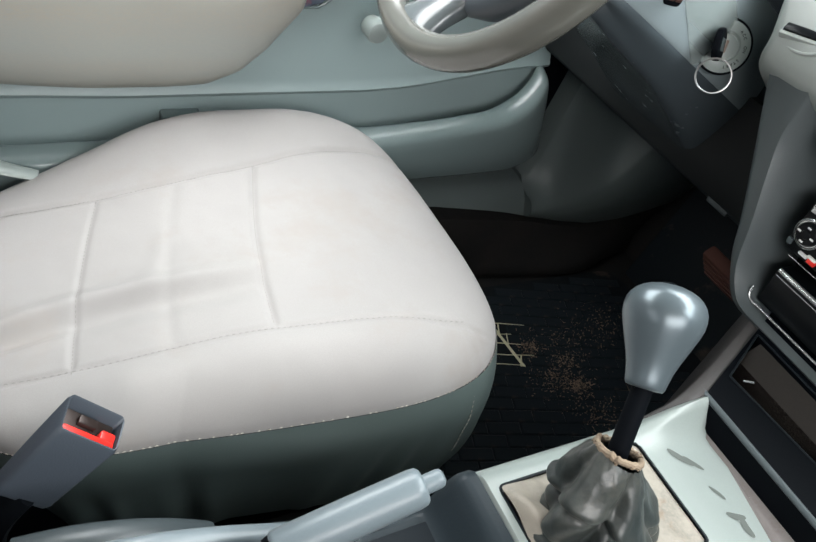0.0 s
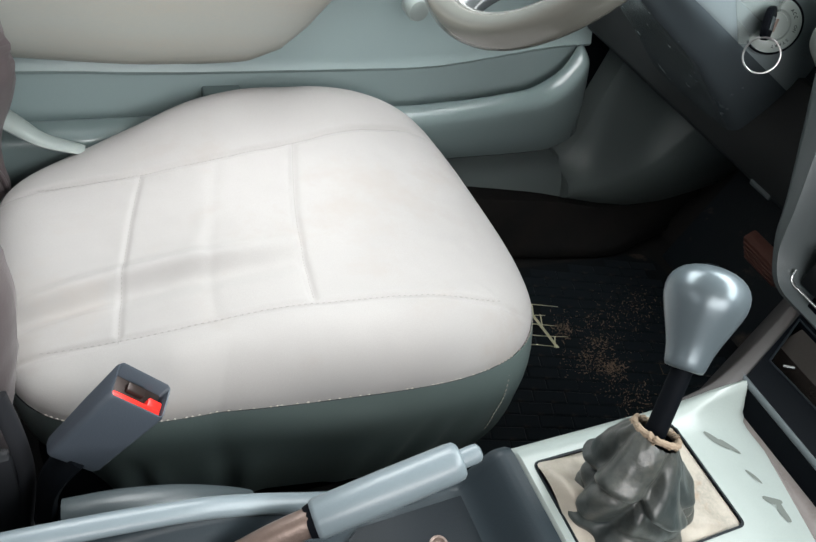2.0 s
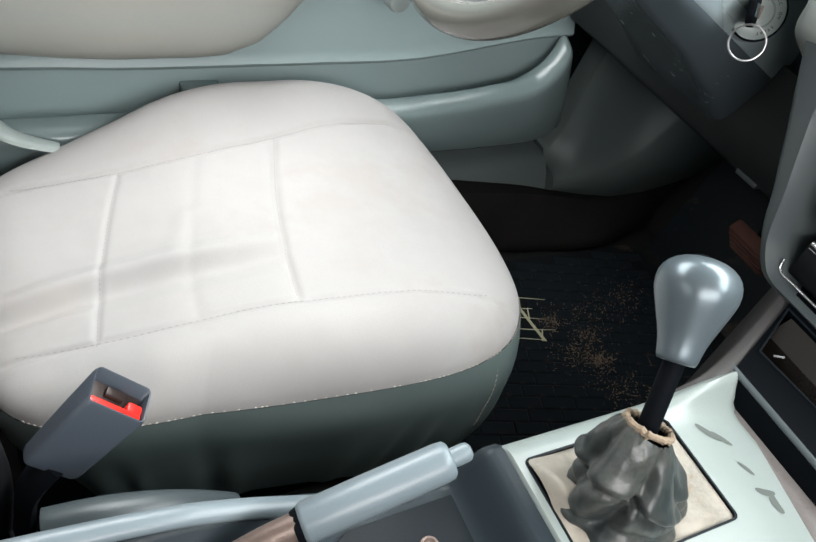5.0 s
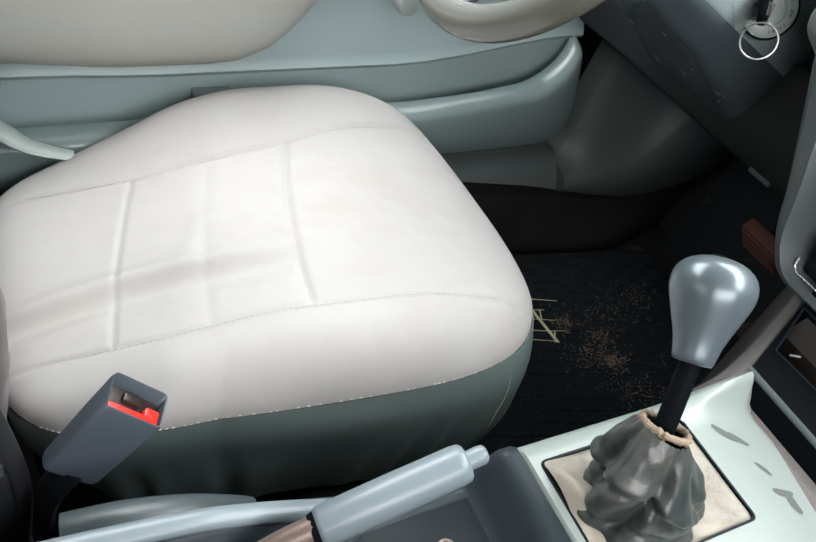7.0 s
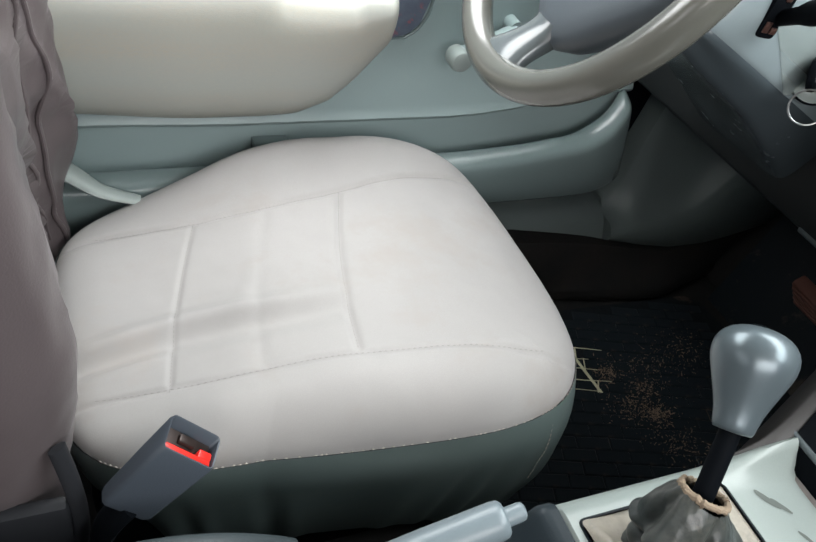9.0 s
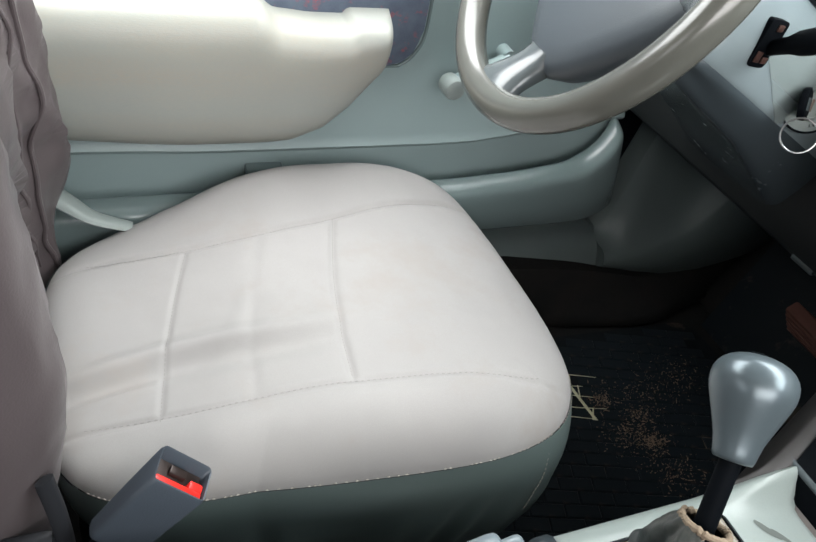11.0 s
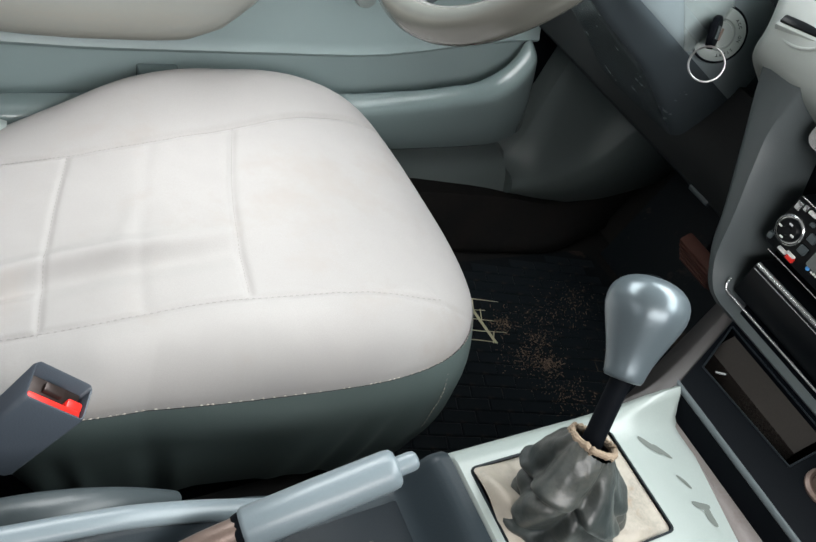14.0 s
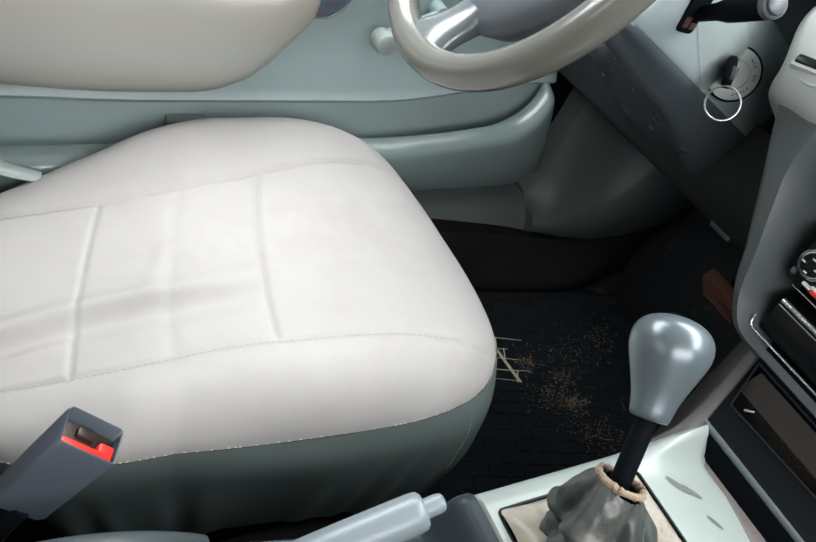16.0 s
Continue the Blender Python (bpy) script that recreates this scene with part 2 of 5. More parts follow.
def revolve(bm, base, axis, profile, n=40, wobble=None):
    """Turn a profile of (height, radius) about an axis."""
    axis = Vector(axis).normalized()
    u = axis.orthogonal().normalized()
    w = axis.cross(u)
    rings = []
    for h, r in profile:
        ring = []
        for k in range(n):
            a = 2 * math.pi * k / n
            rr = r + (wobble(a, h) if wobble else 0)
            ring.append(Vector(base) + axis * h + rr * (math.cos(a) * u + math.sin(a) * w))
        rings.append(ring)
    return loft(bm, rings)


def sweep_profile(bm, sections, closed=True, cap=True):
    return loft(bm, sections, closed, cap)


def ease(t):
    t = max(0.0, min(1.0, t))
    return t * t * (3 - 2 * t)


def bell(d, w):
    return math.exp(-(d / w) ** 2)


def smooth_line(pts, n=40):
    """A smooth curve through points (Catmull-Rom)."""
    pts = [Vector(p) for p in pts]
    out = []
    m = len(pts) - 1
    for i in range(n + 1):
        s = i / n * m
        k = min(int(s), m - 1)
        t = s - k
        p0, p1, p2, p3 = pts[max(k - 1, 0)], pts[k], pts[k + 1], pts[min(k + 2, m)]
        out.append(0.5 * ((2 * p1) + (p2 - p0) * t + (2 * p0 - 5 * p1 + 4 * p2 - p3) * t * t + (3 * p1 - p0 - 3 * p2 + p3) * t ** 3))
    return out


def prism(bm, outline, axis, lo, hi, bevel=0.0, seg=2):
    """A plate: an outline of 2D points pushed through along axis x, y or z."""
    def place(p, h):
        return {"x": (h, p[0], p[1]), "y": (p[0], h, p[1]), "z": (p[0], p[1], h)}[axis]
    a = [bm.verts.new(place(p, lo)) for p in outline]
    b = [bm.verts.new(place(p, hi)) for p in outline]
    n = len(outline)
    fs = [bm.faces.new(a[::-1]), bm.faces.new(b)]
    for k in range(n):
        fs.append(bm.faces.new((a[k], a[(k + 1) % n], b[(k + 1) % n], b[k])))
    if bevel:
        es = list({e for f in fs for e in f.edges})
        bmesh.ops.bevel(bm, geom=es, offset=bevel, segments=seg, affect="EDGES", profile=0.5)
    return bm


def frame_plate(bm, outer, inner, axis, lo, hi):
    """A plate with a hole: outer and inner outlines have the same number of points."""
    def place(p, h):
        return {"x": (h, p[0], p[1]), "y": (p[0], h, p[1]), "z": (p[0], p[1], h)}[axis]
    rows = [[bm.verts.new(place(p, h)) for p in o] for o, h in ((outer, lo), (outer, hi), (inner, hi), (inner, lo))]
    n = len(outer)
    for i in range(4):
        a, b = rows[i], rows[(i + 1) % 4]
        for k in range(n):
            j = (k + 1) % n
            bm.faces.new((a[k], a[j], b[j], b[k]))
    return bm


def round_rect(cx, cy, hx, hy, r, n=6):
    pts = []
    for sx, sy, a0 in ((1, 1, 0), (-1, 1, 90), (-1, -1, 180), (1, -1, 270)):
        for k in range(n + 1):
            a = radians(a0 + 90 * k / n)
            pts.append((cx + sx * (hx - r) + r * math.cos(a), cy + sy * (hy - r) + r * math.sin(a)))
    return pts


def lettering(name, text, size, m, mat, parent, depth=0.0004):
    """Flat letters of the built-in font, as a mesh at the pose m."""
    c = bpy.data.curves.new(name, "FONT")
    c.body, c.size, c.align_x, c.align_y, c.extrude = text, size, "CENTER", "CENTER", depth
    tmp = bpy.data.objects.new(name, c)
    me = bpy.data.meshes.new_from_object(tmp)
    bpy.data.objects.remove(tmp)
    bpy.data.curves.remove(c)
    top = parent if parent.parent is None else parent.parent
    me.transform(Matrix.Translation(-Vector(top.location)) @ m)
    me.name = name
    me.materials.append(mat)
    ob = new(name, me)
    ob.parent = parent
    return ob

# ---- the shell of the car ----
bm = bmesh.new()
box(bm, -60, 60, -60, 60, -0.36, -0.30)
solid("ground", bm, M["ground"], "plain grey ground outside the car", "ground")
bm = bmesh.new()
box(bm, -1.3, 1.25, -0.66, 0.90, -0.06, -0.006)
solid("floor", bm, M["carpet"], "brown carpeted car floor under a rubber mat", "floor")
bm = bmesh.new()
box(bm, -1.3, 0.62, -0.66, 0.90, 1.18, 1.21, 0.01)
solid("ceiling", bm, M["headliner"], "pale cloth headliner of the car roof", "ceiling")


def side_wall(name, y0, y1, mat, label):
    bm = bmesh.new()
    box(bm, -1.3, -0.45, y0, y1, -0.05, 1.18)
    box(bm, 0.62, 0.66, y0, y1, 0.62, 1.18)
    if y0 < 0:
        box(bm, -0.45, 1.25, y0, y1, -0.05, 0.66)
    box(bm, -0.45, 0.62, y0, y1, 1.12, 1.18)
    return solid(name, bm, mat, label, "wall")


side_wall("wall_left", 0.865, 0.90, M["door"], "grey side wall of the car round the driver's window")
# backing added behind the door's front gap, black in place of deep shade
bm = bmesh.new()
box(bm, 0.785, 1.27, 0.845, 0.90, -0.05, 0.74)
box(bm, -0.45, 0.785, 0.870, 0.90, -0.05, 0.62)
solid("wall_gap_backing", bm, M["black"], "lower pillar and door backing, black to give the gap's shade", "wall")
side_wall("wall_right", -0.66, -0.625, M["mid_grey"], "grey side wall of the car round the passenger's window")
bm = bmesh.new()
box(bm, -1.33, -1.30, -0.66, 0.90, -0.05, 0.76)
box(bm, -1.33, -1.30, -0.66, 0.90, 1.14, 1.18)
solid("wall_rear", bm, M["mid_grey"], "grey rear wall of the car below its window", "wall")
bm = bmesh.new()
loft(bm, [[(1.02, y, -0.05), (1.26, y, 0.36), (1.30, y, 0.36), (1.30, y, -0.05)] for y in (-0.66, 0.90)])
box(bm, 1.26, 1.30, -0.66, 0.90, 0.36, 0.70)
solid("wall_front", bm, M["carpet"], "dark carpeted bulkhead behind the pedals", "wall")

# ---- driver's door ----
door = thing("door_1", (0.2, 0.83, 0.10), "closed car door with grey-green plastic lining and cream armrest", "car door", "", "structure")
# lining: a curved sheet whose section changes little along the door
bm = bmesh.new()
secs = []
for k in range(31):
    x = -0.75 + 1.500 * k / 30
    prof = [(0.865, 0.10), (0.800, 0.10), (0.797, 0.20), (0.804, 0.285), (0.803, 0.322), (0.7925, 0.3285), (0.790, 0.333), (0.7925, 0.338),
            (0.797, 0.348), (0.797, 0.45), (0.803, 0.58), (0.815, 0.635), (0.865, 0.640)]
    rise = 0.035 * ease((x - 0.45) / 0.30) - 0.005 * ease(x / 0.15)
    cut = 0.095 * ease((x - 0.25) / 0.10)
    secs.append([(x, y, z + (rise if 0.25 < z < 0.36 else 0) + (cut if z < 0.15 else 0.08 * cut if z < 0.21 else 0)) for y, z in prof])
loft(bm, secs)
part("lining", bm, M["door"], door)
# armrest: long padded roll, cut off at its front end, with a recessed pull on top
bm = bmesh.new()
secs = []
for k in range(121):
    s = k / 120
    x = -0.75 + 1.090 * (1 - (1 - s) ** 1.6)
    end = math.sqrt(max(0.0, 1 - ease((x - 0.318) / 0.022) ** 2))
    low = 0.347 + 0.014 * ease((0.12 - x) / 0.2) + float(np.interp(x, (0.18, 0.225, 0.262, 0.292, 0.315, 0.336), (0, 0.004, 0.020, 0.050, 0.084, 0.112)))
    # the top dips where the pull is let in, and rises again to a knuckle
    top = 0.512 + 0.018 * ease((0.205 - x) / 0.03) - 0.004 * ease((x - 0.20) / 0.05) + 0.007 * ease((x - 0.282) / 0.008)
    ring = []
    for i in range(32):
        a = 2 * math.pi * i / 32
        c, sn = math.cos(a), math.sin(a)
        depth = (0.012 + 0.060 * end)
        yy = 0.797 - depth * (abs(c) ** 0.45 if c > 0 else 0)
        zz = (low + top) / 2 + (top - low) / 2 * math.copysign(abs(sn) ** 0.62, sn)
        yy += 0.020 * (1 - (zz - low) / (top - low)) ** 2 * (1 if c > 0 else 0)
        ring.append((x, yy, zz))
    secs.append(ring)
loft(bm, secs)
part("armrest", bm, M["armrest"], door, "cream padded armrest with a brownish stain", 60)
bm = bmesh.new()
prism(bm, [(-0.6, 0.442), (0.345, 0.442), (0.368, 0.446), (0.383, 0.46), (0.392, 0.49), (0.392, 0.575), (-0.6, 0.575)], "y", 0.790, 0.80, 0.003)
part("cloth_insert", bm, M["cloth"], door, "blue and red patterned cloth insert")
bm = bmesh.new()
tube(bm, smooth_line([(0.20, 0.793, 0.441), (0.345, 0.793, 0.441), (0.37, 0.793, 0.445), (0.386, 0.793, 0.46), (0.395, 0.793, 0.49), (0.395, 0.797, 0.575)], 30), 0.0022, 8)
part("insert_edge", bm, M["pocket"], door)
# map pocket: wall that bulges into the cabin and curls up at its front end
bm = bmesh.new()
secs = []
for k in range(81):
    s = k / 80
    x = -0.45 + 1.193 * (1 - (1 - s) ** 1.7)
    top = 0.289 + 0.005 * ease((x - 0.45) / 0.10) + 0.012 * ease((x - 0.53) / 0.12) + 0.056 * max(0.0, min(1.0, (x - 0.630) / 0.100)) ** 2.2
    bulge = 0.062 * math.sqrt(max(0.0, 1 - max(0.0, (x - 0.56) / 0.1835) ** 5.5)) + 0.002
    low = 0.186 + 0.018 * ease((x - 0.67) / 0.075)
    yo = 0.798 - bulge
    mid = (top + low) / 2
    tk = 1 + 0.3 * ease((x - 0.62) / 0.06)
    secs.append([(x, 0.80, low - 0.004), (x, yo + 0.030, low), (x, yo + 0.010, low + 0.018), (x, yo + 0.002, mid), (x, yo - 0.001, top - 0.034),
                 (x, yo - 0.001, top - 0.020), (x, yo + 0.001, top - 0.0135), (x, yo + 0.005, top - 0.0095), (x, yo + 0.021, top - 0.001), (x, yo + 0.026 * tk, top - 0.001), (x, yo + 0.030 * tk, top - 0.008),
                 (x, min(0.80, yo + 0.031 * tk), mid), (x, min(0.80, yo + 0.045), low + 0.02), (x, 0.802, low + 0.02)])
    skew = 0.048 * ease((x - 0.60) / 0.13)
    secs[-1] = [(px + skew * max(0.0, min(1.0, (top - pz) / (top - low))), py, pz) for px, py, pz in secs[-1]]
loft(bm, secs)
part("map_pocket", bm, M["pocket"], door, "grey-green moulded map pocket", 60)
bm = bmesh.new()
tube(bm, [(0.512, 0.800, 0.462), (0.512, 0.776, 0.462)], [0.010, 0.009], 24)
tube(bm, smooth_line([(0.512, 0.779, 0.462), (0.475, 0.775, 0.447), (0.432, 0.772, 0.430)], 12), [0.0095] * 13, 12, True, 0.6)
crank = part("window_crank", bm, M["door"], door, "grey window winder")
bm = bmesh.new()
revolve(bm, (0.430, 0.777, 0.429), (0, -1, 0.05), [(0, 0.011), (0.004, 0.0135), (0.024, 0.0145), (0.029, 0.0125), (0.031, 0.008)], 28)
part("crank_knob", bm, M["light_grey"], crank)
bm = bmesh.new()
box(bm, 0.180, 0.228, 0.785, 0.81, 0.280, 0.300, 0.003)
part("clip", bm, M["pocket"], door)

# ---- sill, kick panel, footwell ----
sill = thing("sill_trim", (0.2, 0.80, 0.03), "grey plastic sill trim along the door opening", "trim")
bm = bmesh.new()
secs = []
for k in range(25):
    x = -0.75 + 1.536 * k / 24
    secs.append([(x, 0.865, 0.0), (x, 0.752, 0.0), (x, 0.742, 0.045), (x, 0.744, 0.070), (x, 0.752, 0.082), (x, 0.768, 0.118), (x, 0.782, 0.134), (x, 0.80, 0.140), (x, 0.865, 0.14)])
loft(bm, secs)
part("sill_cover", bm, M["kick"], sill, "", 60)
LOW_X = (0.55, 0.606, 0.736, 0.809, 0.872, 0.934, 1.00, 1.09, 1.2)
LOW_Z = (0.118, 0.116, 0.097, 0.081, 0.064, 0.056, 0.068, 0.103, 0.14)
bm = bmesh.new()
secs = []
for k in range(31):
    s = k / 30
    x = 0.788 + 0.382 * s
    y = 0.748 - 0.030 * ease((x - 0.86) / 0.25)
    b = float(np.interp(x, LOW_X, LOW_Z))
    r = float(np.interp(x, (0.82, 0.862, 0.905, 0.94, 0.968, 1.0, 1.05), (0.120, 0.127, 0.140, 0.162, 0.205, 0.26, 0.31)))
    t = r + 0.025 + (0.345 - r) * ease((x - 0.796) / 0.06)
    d = t - r
    secs.append([(x, 0.84, b), (x, y + 0.012, b), (x, y, b + 0.008), (x, y - 0.006, 0.5 * (b + r)), (x, y - 0.005, r - 0.010), (x, y, r - 0.001), (x, y + 0.009, r + 0.05 * d + 0.003),
                 (x, y + 0.026, r + 0.22 * d), (x, y + 0.039, r + 0.48 * d), (x, y + 0.047, r + 0.76 * d), (x, y + 0.051, t), (x, 0.84, t + 0.004)])
loft(bm, secs)
part("kick_panel", bm, M["kick"], sill, "grey kick panel beside the footwell", 60)
bm = bmesh.new()
secs = []
for k in range(41):
    x = -0.3 + 1.5 * k / 40
    y = float(np.interp(x, (0.55, 0.683, 0.80, 0.85, 0.89, 0.93, 0.96, 1.06, 1.16), (0.70, 0.718, 0.698, 0.684, 0.679, 0.686, 0.703, 0.728, 0.735))) + 0.003 * math.sin(x * 23)
    b = float(np.interp(x, LOW_X, LOW_Z)) + 0.003
    secs.append([(x, 0.77, -0.004), (x, y, -0.004), (x, y - 0.004, 0.008), (x, y + 0.004, 0.020), (x, 0.55 * y + 0.45 * 0.738, 0.040), (x, 0.734, 0.6 * b + 0.016), (x, 0.7385, b), (x, 0.77, b + 0.002)])
loft(bm, secs)
solid("carpet_edge", bm, M["carpet"], "brown carpet edge turned up along the sill", "carpet", "structure", 60)

# ---- rubber mat with raised brick-shaped pads ----
MAT_TURN = pose(0.62, 0.47, 0.0, 0, 0, -17)
fmat = thing("floor_mat", (0.62, 0.47, 0.0), "worn black rubber floor mat with brick pattern and dust", "floor mat")
bm = bmesh.new()
outline = []
for cx, cy, a0 in ((0.94, 0.64, 0), (0.36, 0.66, 90), (0.36, 0.25, 180), (0.98, 0.25, 270)):
    for k in range(7):
        a = radians(a0 + 15 * k)
        outline.append((cx + 0.035 * math.cos(a), cy + 0.035 * math.sin(a)))
prism(bm, outline, "z", -0.004, 0.0005)
part("mat_sheet", bm, M["mat_joint"], fmat)
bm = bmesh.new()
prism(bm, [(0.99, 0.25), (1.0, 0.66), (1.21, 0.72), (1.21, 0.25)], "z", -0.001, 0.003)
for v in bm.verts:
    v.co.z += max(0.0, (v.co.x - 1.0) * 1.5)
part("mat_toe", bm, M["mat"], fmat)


def pad_mesh(w, d, h):
    bm = bmesh.new()
    t = 0.0014
    lo = [(-w, -d, 0), (w, -d, 0), (w, d, 0), (-w, d, 0)]
    hi = [(-w + t, -d + t, h), (w - t, -d + t, h), (w - t, d - t, h), (-w + t, d - t, h)]
    a, b = [bm.verts.new(p) for p in lo], [bm.verts.new(p) for p in hi]
    bm.faces.new(b)
    for k in range(4):
        bm.faces.new((a[k], a[(k + 1) % 4], b[(k + 1) % 4], b[k]))
    me = finish(bm, 20)
    me.materials.append(M["mat"])
    return me


pads = [pad_mesh(0.0250, 0.0103, 0.0020), pad_mesh(0.0249, 0.0102, 0.0016), pad_mesh(0.0248, 0.0103, 0.0013)]
rng = random.Random(4)
MAT_PADS = []
for j in range(-14, 15):
    for i in range(-10, 11):
        p = MAT_TURN @ Vector((i * 0.051 + (0.0255 if j % 2 else 0), j * 0.0215, 0.0005))
        if 0.36 < p.x < 0.95 and 0.24 < p.y < 0.665 and not (0.62 < p.x < 0.665 and 0.525 < p.y < 0.60):
            MAT_PADS.append(p)
MAT_PADS.sort(key=lambda p: (p.x - 0.62) ** 2 + (p.y - 0.47) ** 2)

# ---- driver's seat ----
seat = thing("driver_seat", (0.2, 0.55, 0.0), "car seat with light grey-beige cloth cushion and dark-covered backrest", "car seat")
SX, SY, SA, SB = 0.203, 0.555, 0.264, 0.228


def seat_edge(a):
    c, s = math.cos(a), math.sin(a)
    n = 2 / 4.4
    x = SX + SA * math.copysign(abs(c) ** n, c)
    narrow = 1 - 0.30 * (1 - ease((x + 0.10) / 0.36)) if s > 0 else 1 - min(0.105, 0.19 * (1 - ease((x + 0.10) / 0.45)))
    y = SY + SB * math.copysign(abs(s) ** n, s) * narrow
    x += 0.010 * (1 - ((y - SY) / SB) ** 2) if c > 0 else 0
    return x, y


def near_seam(x):
    return 0.426 - 0.087 * min(x, 0.30) - 0.025 * ease((x - 0.28) / 0.15)


def far_seam(x):
    return 0.644 - 0.005 * ease(x / 0.12) + 0.036 * ease((x - 0.14) / 0.26)


def cross_x(y, x0, slope):
    return x0 + slope * (y - 0.416) / 0.235 - 0.006 * math.sin((y - 0.416) / 0.235 * math.pi)


def seat_top(x, y):
    z = 0.284 + 0.032 * ease((x + 0.02) / 0.22) - 0.020 * ease((x - 0.31) / 0.16)
    z += 0.022 * bell(y - 0.735, 0.055) * ease((x + 0.02) / 0.22)
    z += 0.004 * bell(y - 0.385, 0.03)
    z -= 0.006 * bell(y - 0.53, 0.10) * bell(x - 0.15, 0.16)
    # puffed panels with seams sunk between them
    g = bell(y - near_seam(x), 0.0030) * 0.0026 + bell(y - far_seam(x), 0.0032) * 0.0034
    inside = ease((y - near_seam(x)) / 0.006) * ease((far_seam(x) - y) / 0.006)
    g += inside * (0.0023 * bell(x - cross_x(y, 0.036, 0.053), 0.0030) + 0.0036 * bell(x - cross_x(y, 0.208, 0.046), 0.0036))
    g += inside * 0.0014 * bell(x - cross_x(y, 0.118, 0.050), 0.007)
    z -= g
    # folds pulled across the panels
    f1 = y - (0.496 + 0.02 * (x - 0.05) + 0.005 * math.sin(x * 24))
    z += inside * (0.0078 * bell(f1, 0.012) - 0.0072 * bell(f1 + 0.024, 0.015)) * ease((0.27 - x) / 0.14)
    f2 = y - (0.458 + 0.10 * (x + 0.03))
    z += inside * 0.0046 * bell(f2, 0.008) * ease((0.06 - x) / 0.05)
    f3 = (x - 0.135) - 0.5 * (y - 0.55)
    z += 0.0014 * bell(f3, 0.010) * bell(y - 0.53, 0.05)
    f4 = (x - 0.398) + 0.6 * (y - 0.375)
    z += 0.0022 * bell(f4, 0.006) * bell(y - 0.37, 0.025)
    z += 0.0016 * noise.noise(Vector((x * 16, y * 16, 3.1))) + 0.0007 * noise.noise(Vector((x * 45, y * 45, 7.7)))
    return z


SEAT_EDGE_Z = 0.256


def seat_height(x, y, d):
    t = min(d / 0.062, 1.0)
    edge = SEAT_EDGE_Z + 0.006 * bell(x - 0.28, 0.12)
    return edge + (seat_top(x, y) - edge) * math.sqrt(1 - (1 - t) ** 2.2) ** 1.15


N = 420
edge_pts = [seat_edge(2 * math.pi * k / N) for k in range(N)]
NA, NB = 250, 220
bm = bmesh.new()
grid = []
for i in range(NA + 1):
    col_ = []
    for j in range(NB + 1):
        a, b = 2 * i / NA - 1, 2 * j / NB - 1
        a, b = math.copysign(1 - (1 - abs(a)) ** 1.15, a), math.copysign(1 - (1 - abs(b)) ** 1.15, b)
        r = max(abs(a), abs(b), 1e-9)
        sa, sb = a / r, b / r
        ang = math.atan2(math.copysign(abs(sb) ** 2.2, sb), math.copysign(abs(sa) ** 2.2, sa))
        ex, ey = seat_edge(ang)
        x, y = SX + (ex - SX) * r, SY + (ey - SY) * r
        d = (1 - r) * min(math.hypot(ex - SX, ey - SY), 0.235)
        col_.append(bm.verts.new((x, y, seat_height(x, y, d))))
    grid.append(col_)
for i in range(NA):
    for j in range(NB):
        bm.faces.new((grid[i][j], grid[i + 1][j], grid[i + 1][j + 1], grid[i][j + 1]))
cushion = part("cushion", bm, M["fabric"], seat, "light grey-beige cloth cushion", 80)


def stitches(line, step, length, r, lift, skip=1.0, seed=1):
    bm = bmesh.new()
    rg = random.Random(seed)
    acc = 0.0
    last = Vector(line[0])
    for a, b in zip(line, line[1:]):
        a, b = Vector(a), Vector(b)
        acc += (b - a).length
        if acc > step:
            acc = 0.0
            if rg.random() < skip:
                d = (b - a).normalized()
                tube(bm, [a + Vector((0, 0, lift)), a + d * length * 0.5 + Vector((0, 0, lift + r * 0.6)), a + d * length + Vector((0, 0, lift))], [r * 0.5, r, r * 0.5], 5)
    return bm


def on_seat(x, y):
    return (x, y, seat_top(x, y))


line = [on_seat(x, near_seam(x)) for x in np.linspace(-0.03, 0.395, 600)]
part("seam_thread", stitches(line, 0.0052, 0.0030, 0.00045, 0.0002), M["thread"], cushion)
line = [on_seat(x, far_seam(x)) for x in np.linspace(-0.02, 0.40, 600)]
part("seam_thread", stitches(line, 0.0040, 0.0034, 0.0004, 0.0001), M["thread"], cushion)
for x0, lean in ((0.036, 0.053), (0.208, 0.046)):
    line = [on_seat(cross_x(y, x0, lean), y) for y in np.linspace(0.414, far_seam(x0 + lean) - 0.002, 400)]
    part("seam_thread", stitches(line, 0.0042, 0.0032, 0.0004, 0.0001), M["thread"], cushion)

# vinyl skirt below the cloth, with gathers
rings = []
